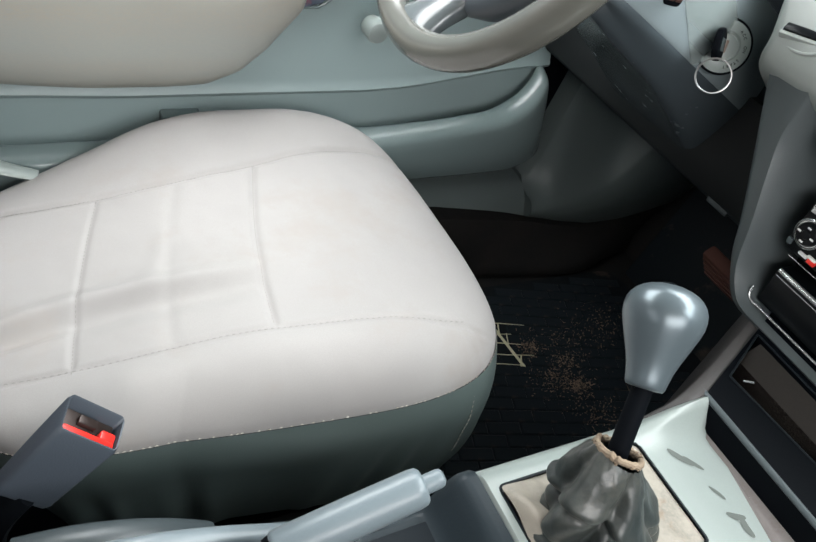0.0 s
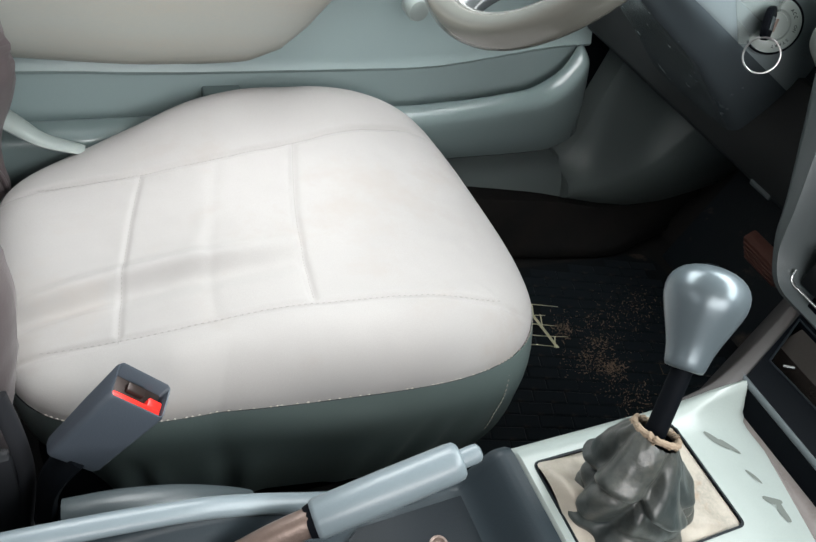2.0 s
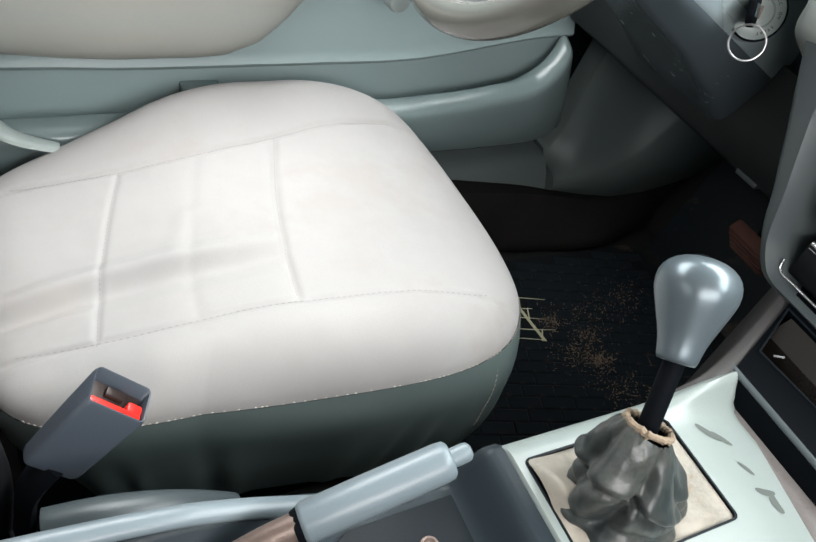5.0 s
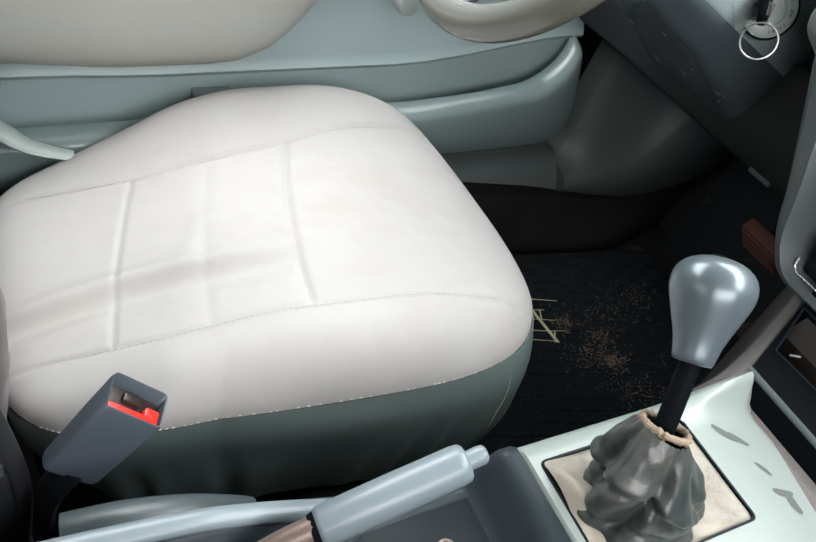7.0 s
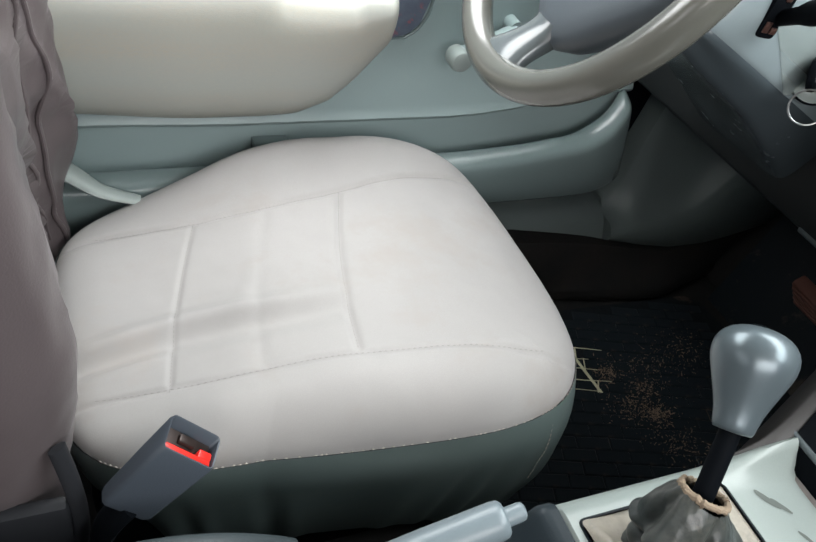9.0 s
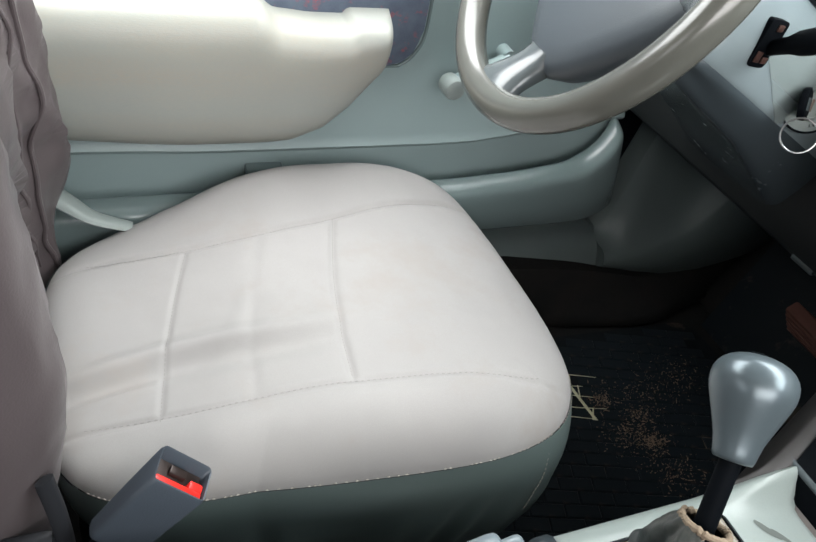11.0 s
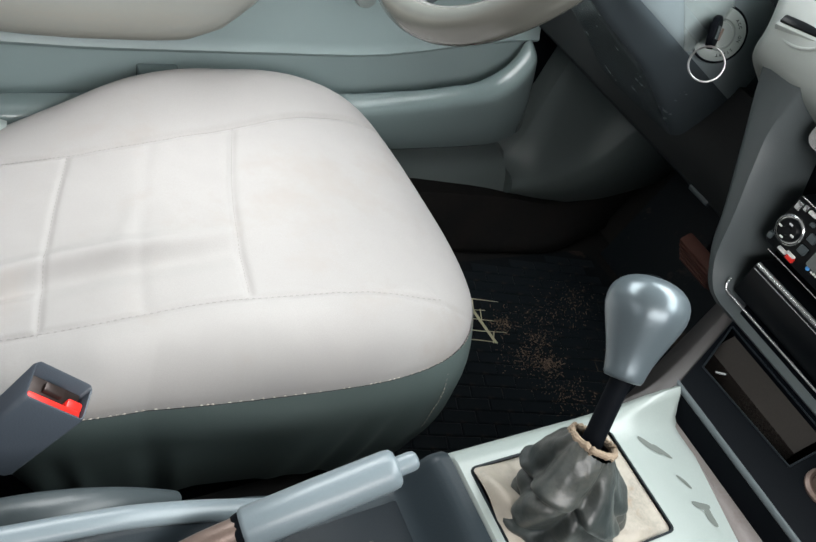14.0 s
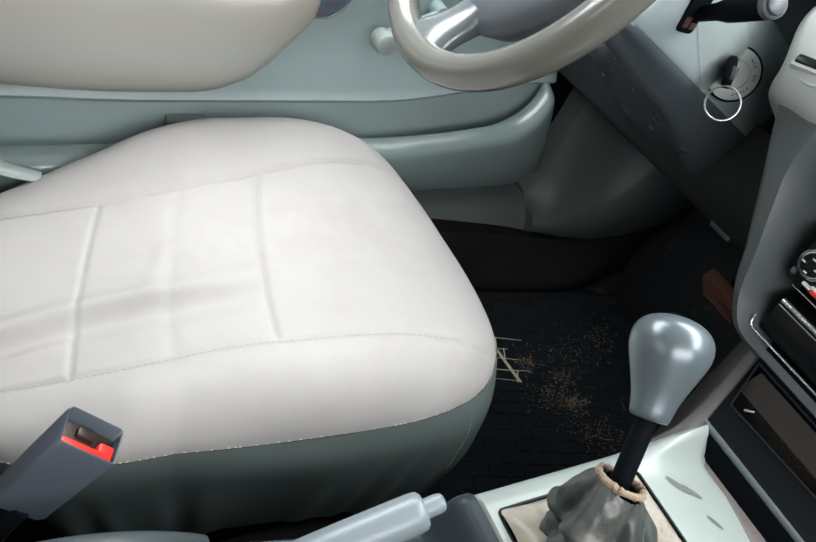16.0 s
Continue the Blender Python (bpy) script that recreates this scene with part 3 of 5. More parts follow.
for i in range(15):
    s = i / 14
    ring = []
    for k in range(N):
        ex, ey = edge_pts[k]
        dx, dy = ex - SX, ey - SY
        ln = math.hypot(dx, dy)
        edge = SEAT_EDGE_Z + 0.006 * bell(ex - 0.28, 0.12)
        out = 0.0015 * math.exp(-s * 14) + 0.006 * math.sin(min(1, s * 2.5) * math.pi) * 0.5 - 0.036 * s ** 1.5 + 0.030 * ease((ex - 0.30) / 0.14) * math.sin(min(1.0, s * 1.15) * math.pi * 0.62)
        gather = 0.005 * ease(s * 1.6 - 0.25) * (math.sin(ex * 150 + 3 * noise.noise(Vector((ex * 9, ey * 9, 0)))) * (0.4 + 0.6 * noise.noise(Vector((ex * 20, ey * 20, 2)))) if dy < 0 else 0.2)
        o = out + gather
        ring.append((ex + dx / ln * o, ey + dy / ln * o, edge + 0.0015 - (edge - 0.040) * s))
    rings.append(ring)
bm = bmesh.new()
loft(bm, rings, True, False)
skirt = part("skirt", bm, M["skirt"], seat, "dark grey-green vinyl skirt", 80)
edge_line = [(SX + (ex - SX) * 1.003, SY + (ey - SY) * 1.003, SEAT_EDGE_Z + 0.006 * bell(ex - 0.28, 0.12) + 0.001) for ex, ey in edge_pts if ey < 0.5 and ex > -0.03]
dense = smooth_line(sorted(edge_line, key=lambda p: math.atan2(p[1] - SY, p[0] - SX)), 700)
part("edge_thread", stitches(dense, 0.0046, 0.0026, 0.0006, 0.0008, 0.75, 3), M["thread_light"], cushion)
bm = bmesh.new()
cx, cy = seat_edge(radians(-58))
for k in range(14):
    z = 0.235 - k * 0.0075
    down = (SEAT_EDGE_Z - z) / (SEAT_EDGE_Z - 0.04)
    o = 0.0008 + 0.003 * math.sin(min(1, down * 2.5) * math.pi) - 0.036 * down ** 1.5 + 0.030 * ease((cx - 0.30) / 0.14) * math.sin(min(1.0, down * 1.15) * math.pi * 0.62)
    ln = math.hypot(cx - SX, cy - SY)
    p = Vector((cx + (cx - SX) / ln * o, cy + (cy - SY) / ln * o, z))
    tube(bm, [p, p + Vector((0, 0, -0.0035))], 0.0006, 5)
part("corner_thread", bm, M["thread_light"], skirt)
bm = bmesh.new()
box(bm, -0.04, 0.40, 0.38, 0.72, 0.07, 0.20, 0.02)
part("seat_frame", bm, M["black"], seat)
for y in (0.40, 0.70):
    bm = bmesh.new()
    box(bm, -0.10, 0.42, y - 0.014, y + 0.014, -0.006, 0.072, 0.004)
    part("rail", bm, M["black"], seat)

# backrest in a loose satin cover
BR = 96


def back_ring(h):
    z = 0.215 + h
    lean = 0.026 * ease(h / 0.22) - 0.03 * max(0.0, h - 0.22)
    ring = []
    for k in range(BR):
        a = 2 * math.pi * k / BR
        c, s = math.cos(a), math.sin(a)
        half = 0.212 + 0.022 * math.sin(min(1, h / 0.35) * math.pi / 2) - 0.05 * ease((h - 0.45) / 0.2)
        y = 0.540 + half * math.copysign(abs(s) ** 0.62, s)
        x = -0.143 + 0.072 * math.copysign(abs(c) ** 0.6, c) + lean
        if c > 0:
            u = (y - 0.54) / half
            x += 0.034 * (bell(abs(u) - 0.80, 0.22)) - 0.010 * bell(u, 0.4)
            fold = noise.noise(Vector((y * 26 + 5 * h, h * 4.0, 1.3)))
            w = -0.016 + 0.040 * (0.28 - abs(fold)) + 0.012 * noise.noise(Vector((y * 9 + 2 * h, h * 5, 4.4))) + 0.016 * (0.3 - abs(noise.noise(Vector((y * 40 - 14 * h, h * 13, 5.0)))))
            w *= 1 - 0.9 * ease((abs(u) - 0.60) / 0.30)
            w += 0.004 * bell(u + 0.82, 0.30) * bell(h - 0.10, 0.10) + 0.012 * bell(u - 0.85, 0.25) * bell(h - 0.15, 0.09)
            x += w
            # curved welts sewn over the bolsters
            welt = abs(u) - (0.62 + 0.35 * (h - 0.30) ** 2 * 4)
            x += 0.003 * bell(welt, 0.035)
        else:
            y += noise.noise(Vector((x * 20, h * 9, 4.0))) * 0.004
        ring.append((x, y, z))
    return ring


bm = bmesh.new()
hs = [0.0, 0.006, 0.018] + [0.03 + 0.57 * i / 96 for i in range(97)]
rings = [back_ring(h) for h in hs]
rings.append([((p[0] + 0.155) * 0.8 - 0.155, 0.54 + (p[1] - 0.54) * 0.86, p[2] + 0.025) for p in rings[-1]])
loft(bm, rings)
backrest = part("backrest", bm, M["cover"], seat, "backrest in a dark mauve-brown satin cover", 80)


def back_front(y, h):
    ring = back_ring(h)
    front = sorted(ring[: BR // 4 + 1] + ring[3 * BR // 4:], key=lambda p: p[1])
    return Vector((float(np.interp(y, [p[1] for p in front], [p[0] for p in front])), y, ring[0][2]))


for side in (-1, 1):
    bm = bmesh.new()
    pts = [back_front(0.54 + side * (0.140 + 0.35 * (h - 0.22) ** 2), h) + Vector((0.001, 0, 0)) for h in np.linspace(0.03, 0.55, 26)]
    tube(bm, smooth_line(pts, 70), 0.0030, 8)
    part("welt", bm, M["cover"], backrest)
    bm = bmesh.new()
    pts = [back_front(0.54 + side * (0.100 + 0.55 * (h - 0.30) ** 2), h) + Vector((0.001, 0, 0)) for h in np.linspace(0.05, 0.55, 26)]
    tube(bm, smooth_line(pts, 70), 0.0026, 8)
    part("welt", bm, M["cover"], backrest)
bm = bmesh.new()
tube(bm, smooth_line([(-0.045, 0.331, 0.360), (-0.040, 0.324, 0.315), (-0.040, 0.318, 0.27), (-0.052, 0.316, 0.20)], 20), [0.007] * 21, 10, True, 0.5)
box(bm, -0.19, -0.045, 0.312, 0.326, 0.11, 0.31, 0.005)
part("cover_flap", bm, M["cover_edge"], backrest, "black vinyl flap at the foot of the backrest")
bm = bmesh.new()
tube(bm, smooth_line([(-0.06, 0.742, 0.325), (-0.03, 0.727, 0.307), (-0.005, 0.714, 0.294), (0.035, 0.708, 0.282)], 20), [0.017 - 0.009 * i / 20 for i in range(21)], 14, True, 0.4)
part("recliner_cover", bm, M["light_grey"], seat, "pale plastic recliner cover")
bm = bmesh.new()
pts = smooth_line([(-0.02, 0.288, 0.250), (0.025, 0.286, 0.250), (0.075, 0.287, 0.236), (0.125, 0.292, 0.205)], 24)
tube(bm, pts, [0.018 - 0.011 * (i / 24) ** 2 for i in range(25)], 14, True, 0.75)
part("rail_cover", bm, M["mid_grey"], seat, "grey plastic cover at the seat's hinge")

# ---- buckle ----
buckle = thing("seat_belt_buckle", (0.0, 0.31, 0.28), "dark grey seat belt buckle with red release button", "belt buckle")
B_C = Vector((0.0455, 0.3178, 0.3557))
b_long, b_thin, b_axis = Vector((0.701, -0.134, -0.701)), Vector((-0.001, 0.982, -0.188)), Vector((0.713, 0.133, 0.688))
BM = Matrix.Translation(B_C) @ Matrix((b_long, b_thin, b_axis)).transposed().to_4x4()
BS = BM @ Matrix(((1, 0, 0, 0), (0, 1, 0, 0), (0, 0.65, 1, 0), (0, 0, 0, 1)))


def buckle_ring(h, hx, hy, r=0.004):
    return [BM @ Vector((p[0], p[1], h + (0.65 * p[1] if h > -0.02 else 0.0))) for p in round_rect(0, 0, hx, hy, r, 4)]


bm = bmesh.new()
loft(bm, [buckle_ring(-0.074, 0.0200, 0.0070), buckle_ring(-0.070, 0.0215, 0.0086), buckle_ring(-0.03, 0.0232, 0.0106), buckle_ring(-0.003, 0.0242, 0.0116), buckle_ring(0.0, 0.0234, 0.0108),
          buckle_ring(-0.0005, 0.0222, 0.0096, 0.002), buckle_ring(-0.012, 0.0218, 0.0094, 0.002)])
part("housing", bm, M["buckle"], buckle, "", 50)
bm = bmesh.new()
box(bm, -0.0208, 0.0214, -0.0090, -0.0040, -0.0115, -0.0030, 0.0015, BS)
box(bm, 0.0090, 0.0214, -0.0050, 0.0010, -0.0115, -0.0030, 0.0015, BS)
part("release_button", bm, M["red"], buckle, "red release button")
bm = bmesh.new()
box(bm, -0.0205, 0.0205, -0.0036, 0.0090, -0.0118, -0.0090, 0.0006, BS)
box(bm, -0.009, 0.006, 0.0010, 0.0060, -0.0090, -0.0052, 0.0008, BS)
part("tongue_slot", bm, M["latch"], buckle, "worn metal latch in the slot")
bm = bmesh.new()
a = BM @ Vector((0, 0, -0.070))
tube(bm, smooth_line([a, a - b_axis * 0.03 + Vector((0, 0, -0.01)), Vector((-0.035, 0.300, 0.20)), Vector((-0.04, 0.300, 0.10))], 16), [0.014] * 17, 10, True, 0.5)
part("stalk", bm, M["black"], buckle)

# ---- centre console ----
console = thing("centre_console", (0.3, 0.13, 0.0), "grey plastic centre console with pale gear panel", "centre console")
# gear panel: a sheet with a window for the gaiter; it dips into a tray and ends at a lip
GX0, GX1, GY0, GY1 = 0.312, 0.450, 0.098, 0.190


def panel_z(x, y):
    z = 0.345 - 0.003 * ease((x - 0.465) / 0.040)
    rim = bell(y - 0.199, 0.012)
    z += 0.028 * ease((x - 0.44) / 0.065) * rim
    edge = max(0.0, y - 0.196)
    z -= 40 * edge * edge
    return z


def panel_at(x, y):
    """The panel's height at a place, allowing for its slanting front end."""
    return panel_z(x if x <= GX1 else GX1 + (x - GX1) * (0.508 - GX1) / (tray_x(y) - GX1), y)


def tray_x(y):
    """The slanting line where the pale panel ends at the dusty channel."""
    return 0.5104 + 0.0186 * min(1.0, (y - 0.0994) / 0.0806)


bm = bmesh.new()
xs = sorted(set([0.302, 0.304, 0.308] + [round(v, 4) for v in np.linspace(GX0, GX1, 24)] + [round(v, 4) for v in np.linspace(0.454, 0.508, 20)]))
ys = sorted(set([0.036, 0.045, 0.055, 0.064, 0.072, 0.082, 0.09] + [round(v, 4) for v in np.linspace(GY0, GY1, 14)] + [0.193, 0.196, 0.199, 0.202, 0.205, 0.208, 0.211]))
grid = {}
for i, x in enumerate(xs):
    for j, y in enumerate(ys):
        xx = x if x <= GX1 else GX1 + (x - GX1) * (tray_x(y) - GX1) / (0.508 - GX1)
        grid[i, j] = bm.verts.new((xx, y, panel_z(x, y) - (0.003 if x == 0.302 else 0)))
for i in range(len(xs) - 1):
    for j in range(len(ys) - 1):
        mx, my = (xs[i] + xs[i + 1]) / 2, (ys[j] + ys[j + 1]) / 2
        if not (GX0 < mx < GX1 and GY0 < my < GY1):
            bm.faces.new((grid[i, j], grid[i + 1, j], grid[i + 1, j + 1], grid[i, j + 1]))
res = bmesh.ops.extrude_face_region(bm, geom=bm.faces[:])
for v in res["geom"]:
    if isinstance(v, bmesh.types.BMVert):
        v.co.z -= 0.012
panel = part("gear_panel", bm, M["light_grey"], console, "pale grey gear panel with shadows painted on it", 50)
bm = bmesh.new()
ring_o = round_rect((GX0 + GX1) / 2, (GY0 + GY1) / 2, 0.0708, 0.0474, 0.005, 3)
ring_i = round_rect((GX0 + GX1) / 2, (GY0 + GY1) / 2, 0.0690, 0.0456, 0.004, 3)
frame_plate(bm, ring_o, ring_i, "z", 0.340, 0.3458)
part("gaiter_frame", bm, M["dark_grey"], panel, "dark line of the gaiter's frame")
# soft shadows painted as dark strokes on the sloping part of the panel
bm = bmesh.new()
for pts, wid in (([(0.474, 0.176), (0.480, 0.166), (0.488, 0.156)], 0.0030), ([(0.484, 0.166), (0.489, 0.158), (0.495, 0.150)], 0.0022), ([(0.487, 0.136), (0.491, 0.129), (0.494, 0.122)], 0.0018), ([(0.484, 0.112), (0.491, 0.107), (0.500, 0.104)], 0.0030), ([(0.496, 0.106), (0.493, 0.097), (0.494, 0.088)], 0.0036)):
    mid_line = smooth_line([(*p, 0) for p in pts], 18)
    lo_, hi_ = [], []
    for k, p in enumerate(mid_line):
        d = (mid_line[min(k + 1, 18)] - mid_line[max(k - 1, 0)]).normalized()
        w_ = wid * math.sin(math.pi * (k + 0.6) / 19.2) ** 0.6
        q, r_ = p + Vector((-d.y, d.x, 0)) * w_, p - Vector((-d.y, d.x, 0)) * w_
        lo_.append(bm.verts.new((q.x, q.y, panel_at(q.x, q.y) + 0.0006)))
        hi_.append(bm.verts.new((r_.x, r_.y, panel_at(r_.x, r_.y) + 0.0006)))
    for k in range(18):
        bm.faces.new((lo_[k], lo_[k + 1], hi_[k + 1], hi_[k]))
part("shadow_mark", bm, M["shade_tone"], panel)
# dusty channel, wall under the lip coloured dark for its shade, lip
rows_y = [float(v) for v in np.linspace(0.040, 0.205, 16)]
bm = bmesh.new()
loft(bm, [[(tray_x(y) - 0.004, y, 0.3380), (tray_x(y) + 0.001, y, 0.3425), (tray_x(y) + 0.005, y, 0.3412), (0.520, y, 0.3412), (0.5255, y, 0.3450), (0.5255, y, 0.31), (tray_x(y) - 0.004, y, 0.31)] for y in rows_y])
part("tray", bm, M["tray"], console, "dusty brown-grey channel in front of the lip", 50)
bm = bmesh.new()
loft(bm, [[(0.5245, y, 0.3440), (0.5262, y, 0.350), (0.5275, y, 0.3655), (0.534, y, 0.3655), (0.534, y, 0.31), (0.5245, y, 0.31)] for y in rows_y])
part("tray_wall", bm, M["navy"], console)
bm = bmesh.new()
tube(bm, [(0.5305, y, 0.3672) for y in np.linspace(0.035, 0.208, 12)], 0.0032, 12)
part("lip", bm, M["mid_grey"], console)


def bay(x, y, lift=0.0):
    """A point of the sloping bay: x along the car, y across."""
    return (x, y, 0.370 + (x - 0.530) * 0.27 + lift)


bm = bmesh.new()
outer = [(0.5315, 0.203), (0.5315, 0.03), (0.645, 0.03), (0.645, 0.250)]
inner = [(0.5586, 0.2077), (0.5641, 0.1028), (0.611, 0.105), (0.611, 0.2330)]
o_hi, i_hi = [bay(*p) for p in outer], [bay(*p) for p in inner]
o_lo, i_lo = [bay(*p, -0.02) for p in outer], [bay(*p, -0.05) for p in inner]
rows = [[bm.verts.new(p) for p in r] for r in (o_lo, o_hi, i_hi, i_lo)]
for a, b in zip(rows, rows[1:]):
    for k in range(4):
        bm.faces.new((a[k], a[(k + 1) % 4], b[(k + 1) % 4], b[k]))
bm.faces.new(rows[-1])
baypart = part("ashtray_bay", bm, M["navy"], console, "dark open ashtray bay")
bm = bmesh.new()
for p, q in zip(inner, inner[1:] + inner[:1]):
    tube(bm, [bay(*p, 0.0005), bay(*q, 0.0005)], 0.0009, 8)
part("bay_edge", bm, M["dark_grey"], baypart)
bm = bmesh.new()
loft(bm, [[bay(0.586, y, -0.010), bay(0.6075, y, -0.001), bay(0.6095, y, -0.004), bay(0.6095, y, -0.034), bay(0.590, y, -0.040)] for y in (0.112, 0.14, 0.17, 0.20, 0.224)])
part("ashtray_flap", bm, M["flap"], baypart, "brown-grey flap inside the bay")
bm = bmesh.new()
tube(bm, [bay(0.566, 0.199, 0.0), bay(0.572, 0.193, 0.001)], 0.0012, 8)
part("catch", bm, M["chrome"], baypart)
bm = bmesh.new()
revolve(bm, bay(0.580, 0.076, -0.004), (-0.26, 0, 0.96), [(0, 0.018), (0.006, 0.0175), (0.008, 0.015), (0.006, 0.012), (0.012, 0.0115), (0.013, 0.0105)], 32)
part("lighter", bm, M["rust"], console, "worn cigar lighter")
# flank: side wall of the console from the gear panel to the dashboard
bm = bmesh.new()
path = [(0.300, 0.206, 0.338), (0.36, 0.208, 0.336), (0.44, 0.209, 0.336), (0.49, 0.209, 0.352), (0.512, 0.210, 0.366), (0.56, 0.226, 0.376), (0.628, 0.254, 0.392), (0.72, 0.30, 0.40)]
secs = []
for p in smooth_line(path, 40):
    secs.append([(p.x, p.y - 0.014, p.z - 0.005), (p.x, p.y - 0.012, p.z - 0.001), (p.x, p.y - 0.010, p.z), (p.x, p.y, p.z), (p.x, p.y + 0.002, p.z - 0.002), (p.x, p.y + 0.012, 0.20), (p.x, p.y + 0.022, -0.004), (p.x, p.y - 0.012, -0.004)])
loft(bm, secs)
part("flank", bm, M["flank"], console, "brown-grey flank of the console", 50)
bm = bmesh.new()
loft(bm, [[(x, 0.035, z), (x, 0.049, z), (x, 0.049, -0.004), (x, 0.035, -0.004)] for x, z in ((0.30, 0.33), (0.50, 0.33), (0.64, 0.39))])
part("near_flank", bm, M["mid_grey"], console)
# rear part with the hand brake's trough
bm = bmesh.new()
secs = []
for k in range(61):
    s = (k / 60) ** 1.6
    x = 0.3005 - 0.52 * s
    floor_z = 0.3445 - 0.0405 * ease((0.291 - x) / 0.030)
    wall_z = max(floor_z, 0.3445 - 0.0405 * ease((0.291 - x) / 0.030) + 0.040 * ease((0.21 - x) / 0.17))
    w = 0.211 + 0.019 * ease((0.27 - x) / 0.12)
    secs.append([(x, 0.03, -0.004), (x, 0.03, floor_z), (x, 0.05, floor_z), (x, 0.188, floor_z), (x, 0.203, floor_z + 0.15 * (wall_z - floor_z)), (x, w - 0.016, wall_z - 0.004),
                 (x, w - 0.010, wall_z), (x, w - 0.003, wall_z - 0.001), (x, w + 0.003, wall_z - 0.008), (x, w + 0.014, wall_z - 0.08), (x, w + 0.02, -0.004)])
loft(bm, secs)
part("rear_box", bm, M["rear"], console, "", 50)
# rim in a paler colour, which gives the highlight along the box's edge
bm = bmesh.new()
tube(bm, smooth_line([(0.195, 0.2145, 0.302), (0.15, 0.220, 0.315), (0.10, 0.223, 0.333), (0.05, 0.2235, 0.348), (-0.05, 0.2235, 0.362), (-0.20, 0.2235, 0.370)], 40), [0.0078] * 41, 14, True, 0.75)
part("rear_rim", bm, M["brake_grip"], console, "rounded blue-grey rim, paler than the box for its highlight", 60)
bm = bmesh.new()
prism(bm, [(0.262, 0.198), (0.175, 0.196), (0.13, 0.165), (0.13, 0.06), (0.262, 0.06)], "z", 0.3035, 0.3085, 0.0015)
part("brake_plate", bm, M["dark_grey"], console, "flat dark plate under the hand brake")
bm = bmesh.new()
revolve(bm, (0.228, 0.166, 0.3083), (0, 0, 1), [(0, 0.0075), (0.002, 0.007), (0.0025, 0.005), (0.0005, 0.0035)], 20)
part("screw", bm, M["rust"], console, "rusty screw")

# ---- hand brake ----
brake = thing("hand_brake", (0.05, 0.19, 0.30), "blue-grey hand brake lever with push button", "hand brake")
b0, b1 = Vector((0.134, 0.190, 0.3545)), Vector((0.2405, 0.190, 0.3865))
bd = (b1 - b0).normalized()
bm = bmesh.new()
revolve(bm, b0, bd, [(0, 0.0105), (0.001, 0.0125), (0.004, 0.0138), (0.05, 0.0141), (0.099, 0.0138), (0.1045, 0.0130), (0.1065, 0.011), (0.1065, 0.0072)], 36)
part("grip", bm, M["brake_grip"], brake, "", 50)
bm = bmesh.new()
revolve(bm, b0 + bd * 0.102, bd, [(0, 0.0068), (0.015, 0.0068), (0.018, 0.0060), (0.0195, 0.004)], 24)
part("push_button", bm, M["brake_grip"], brake)
bm = bmesh.new()
tube(bm, smooth_line([b0 + bd * 0.006, b0 - bd * 0.03 + Vector((0, 0, -0.003)), b0 - bd * 0.08 + Vector((0, 0, -0.02))], 12), [0.0095] * 13, 14, True, 1.2)
part("shaft", bm, M["rust"], brake, "worn brown steel shaft")
bm = bmesh.new()
revolve(bm, b0 - bd * 0.004, bd, [(0, 0.0105), (0.005, 0.0120)], 24)
part("collar", bm, M["black"], brake)

# ---- gear lever ----
gear = thing("gear_lever", (0.375, 0.145, 0.34), "gear lever with satin grey knob and torn leather gaiter", "gear lever")
K0, K1 = Vector((0.3705, 0.1705, 0.4700)), Vector((0.3985, 0.2095, 0.5215))
kd = (K1 - K0).normalized()
H = (K1 - K0).length
bm = bmesh.new()
revolve(bm, K0, kd, [(h_ * 0.885, r_ * 0.95) for h_, r_ in ((0.0, 0.0090), (0.0005, 0.0128), (0.003, 0.0140), (0.008, 0.0148), (0.016, 0.0164), (0.024, 0.0188), (0.032, 0.0216), (0.040, 0.0244), (0.047, 0.0268), (0.053, 0.0283), (0.059, 0.0287), (0.0645, 0.0280), (0.069, 0.0262), (0.073, 0.0233), (0.0762, 0.0194), (0.0786, 0.0146), (0.0801, 0.0092), (0.0807, 0.0045), (0.0808, 0.0012))], 48)
knob = part("knob", bm, M["knob"], gear, "satin grey pear-shaped knob", 80)
bm = bmesh.new()
kw = kd.cross(Vector((0, 1, 0))).normalized()
kv = kd.cross(kw).normalized()
kc = K0 + kd * 0.0718
for a, b in (((-0.006, -0.004), (-0.006, 0.004)), ((0, -0.004), (0, 0.004)), ((0.006, -0.004), (0.006, 0.004)), ((-0.006, 0), (0.006, 0))):
    tube(bm, [kc + kw * a[0] + kv * a[1] - kd * 0.0003, kc + kw * b[0] + kv * b[1] - kd * 0.0003], 0.0006, 6)
part("shift_pattern", bm, M["dark_grey"], knob, "faint gear pattern")
G0 = Vector((0.352, 0.150, 0.432))
bm = bmesh.new()
tube(bm, [G0 - Vector((0.004, 0.004, 0.022)), G0, K0 + kd * 0.006], [0.0076, 0.0072, 0.0070], 20)
part("shaft", bm, M["black"], gear, "black steel shaft")
# gaiter: from the rectangular frame up to the torn collar, with sagging folds
rings = []
NG = 180
top_c = G0 + Vector((0.0, 0.0, 0.002))
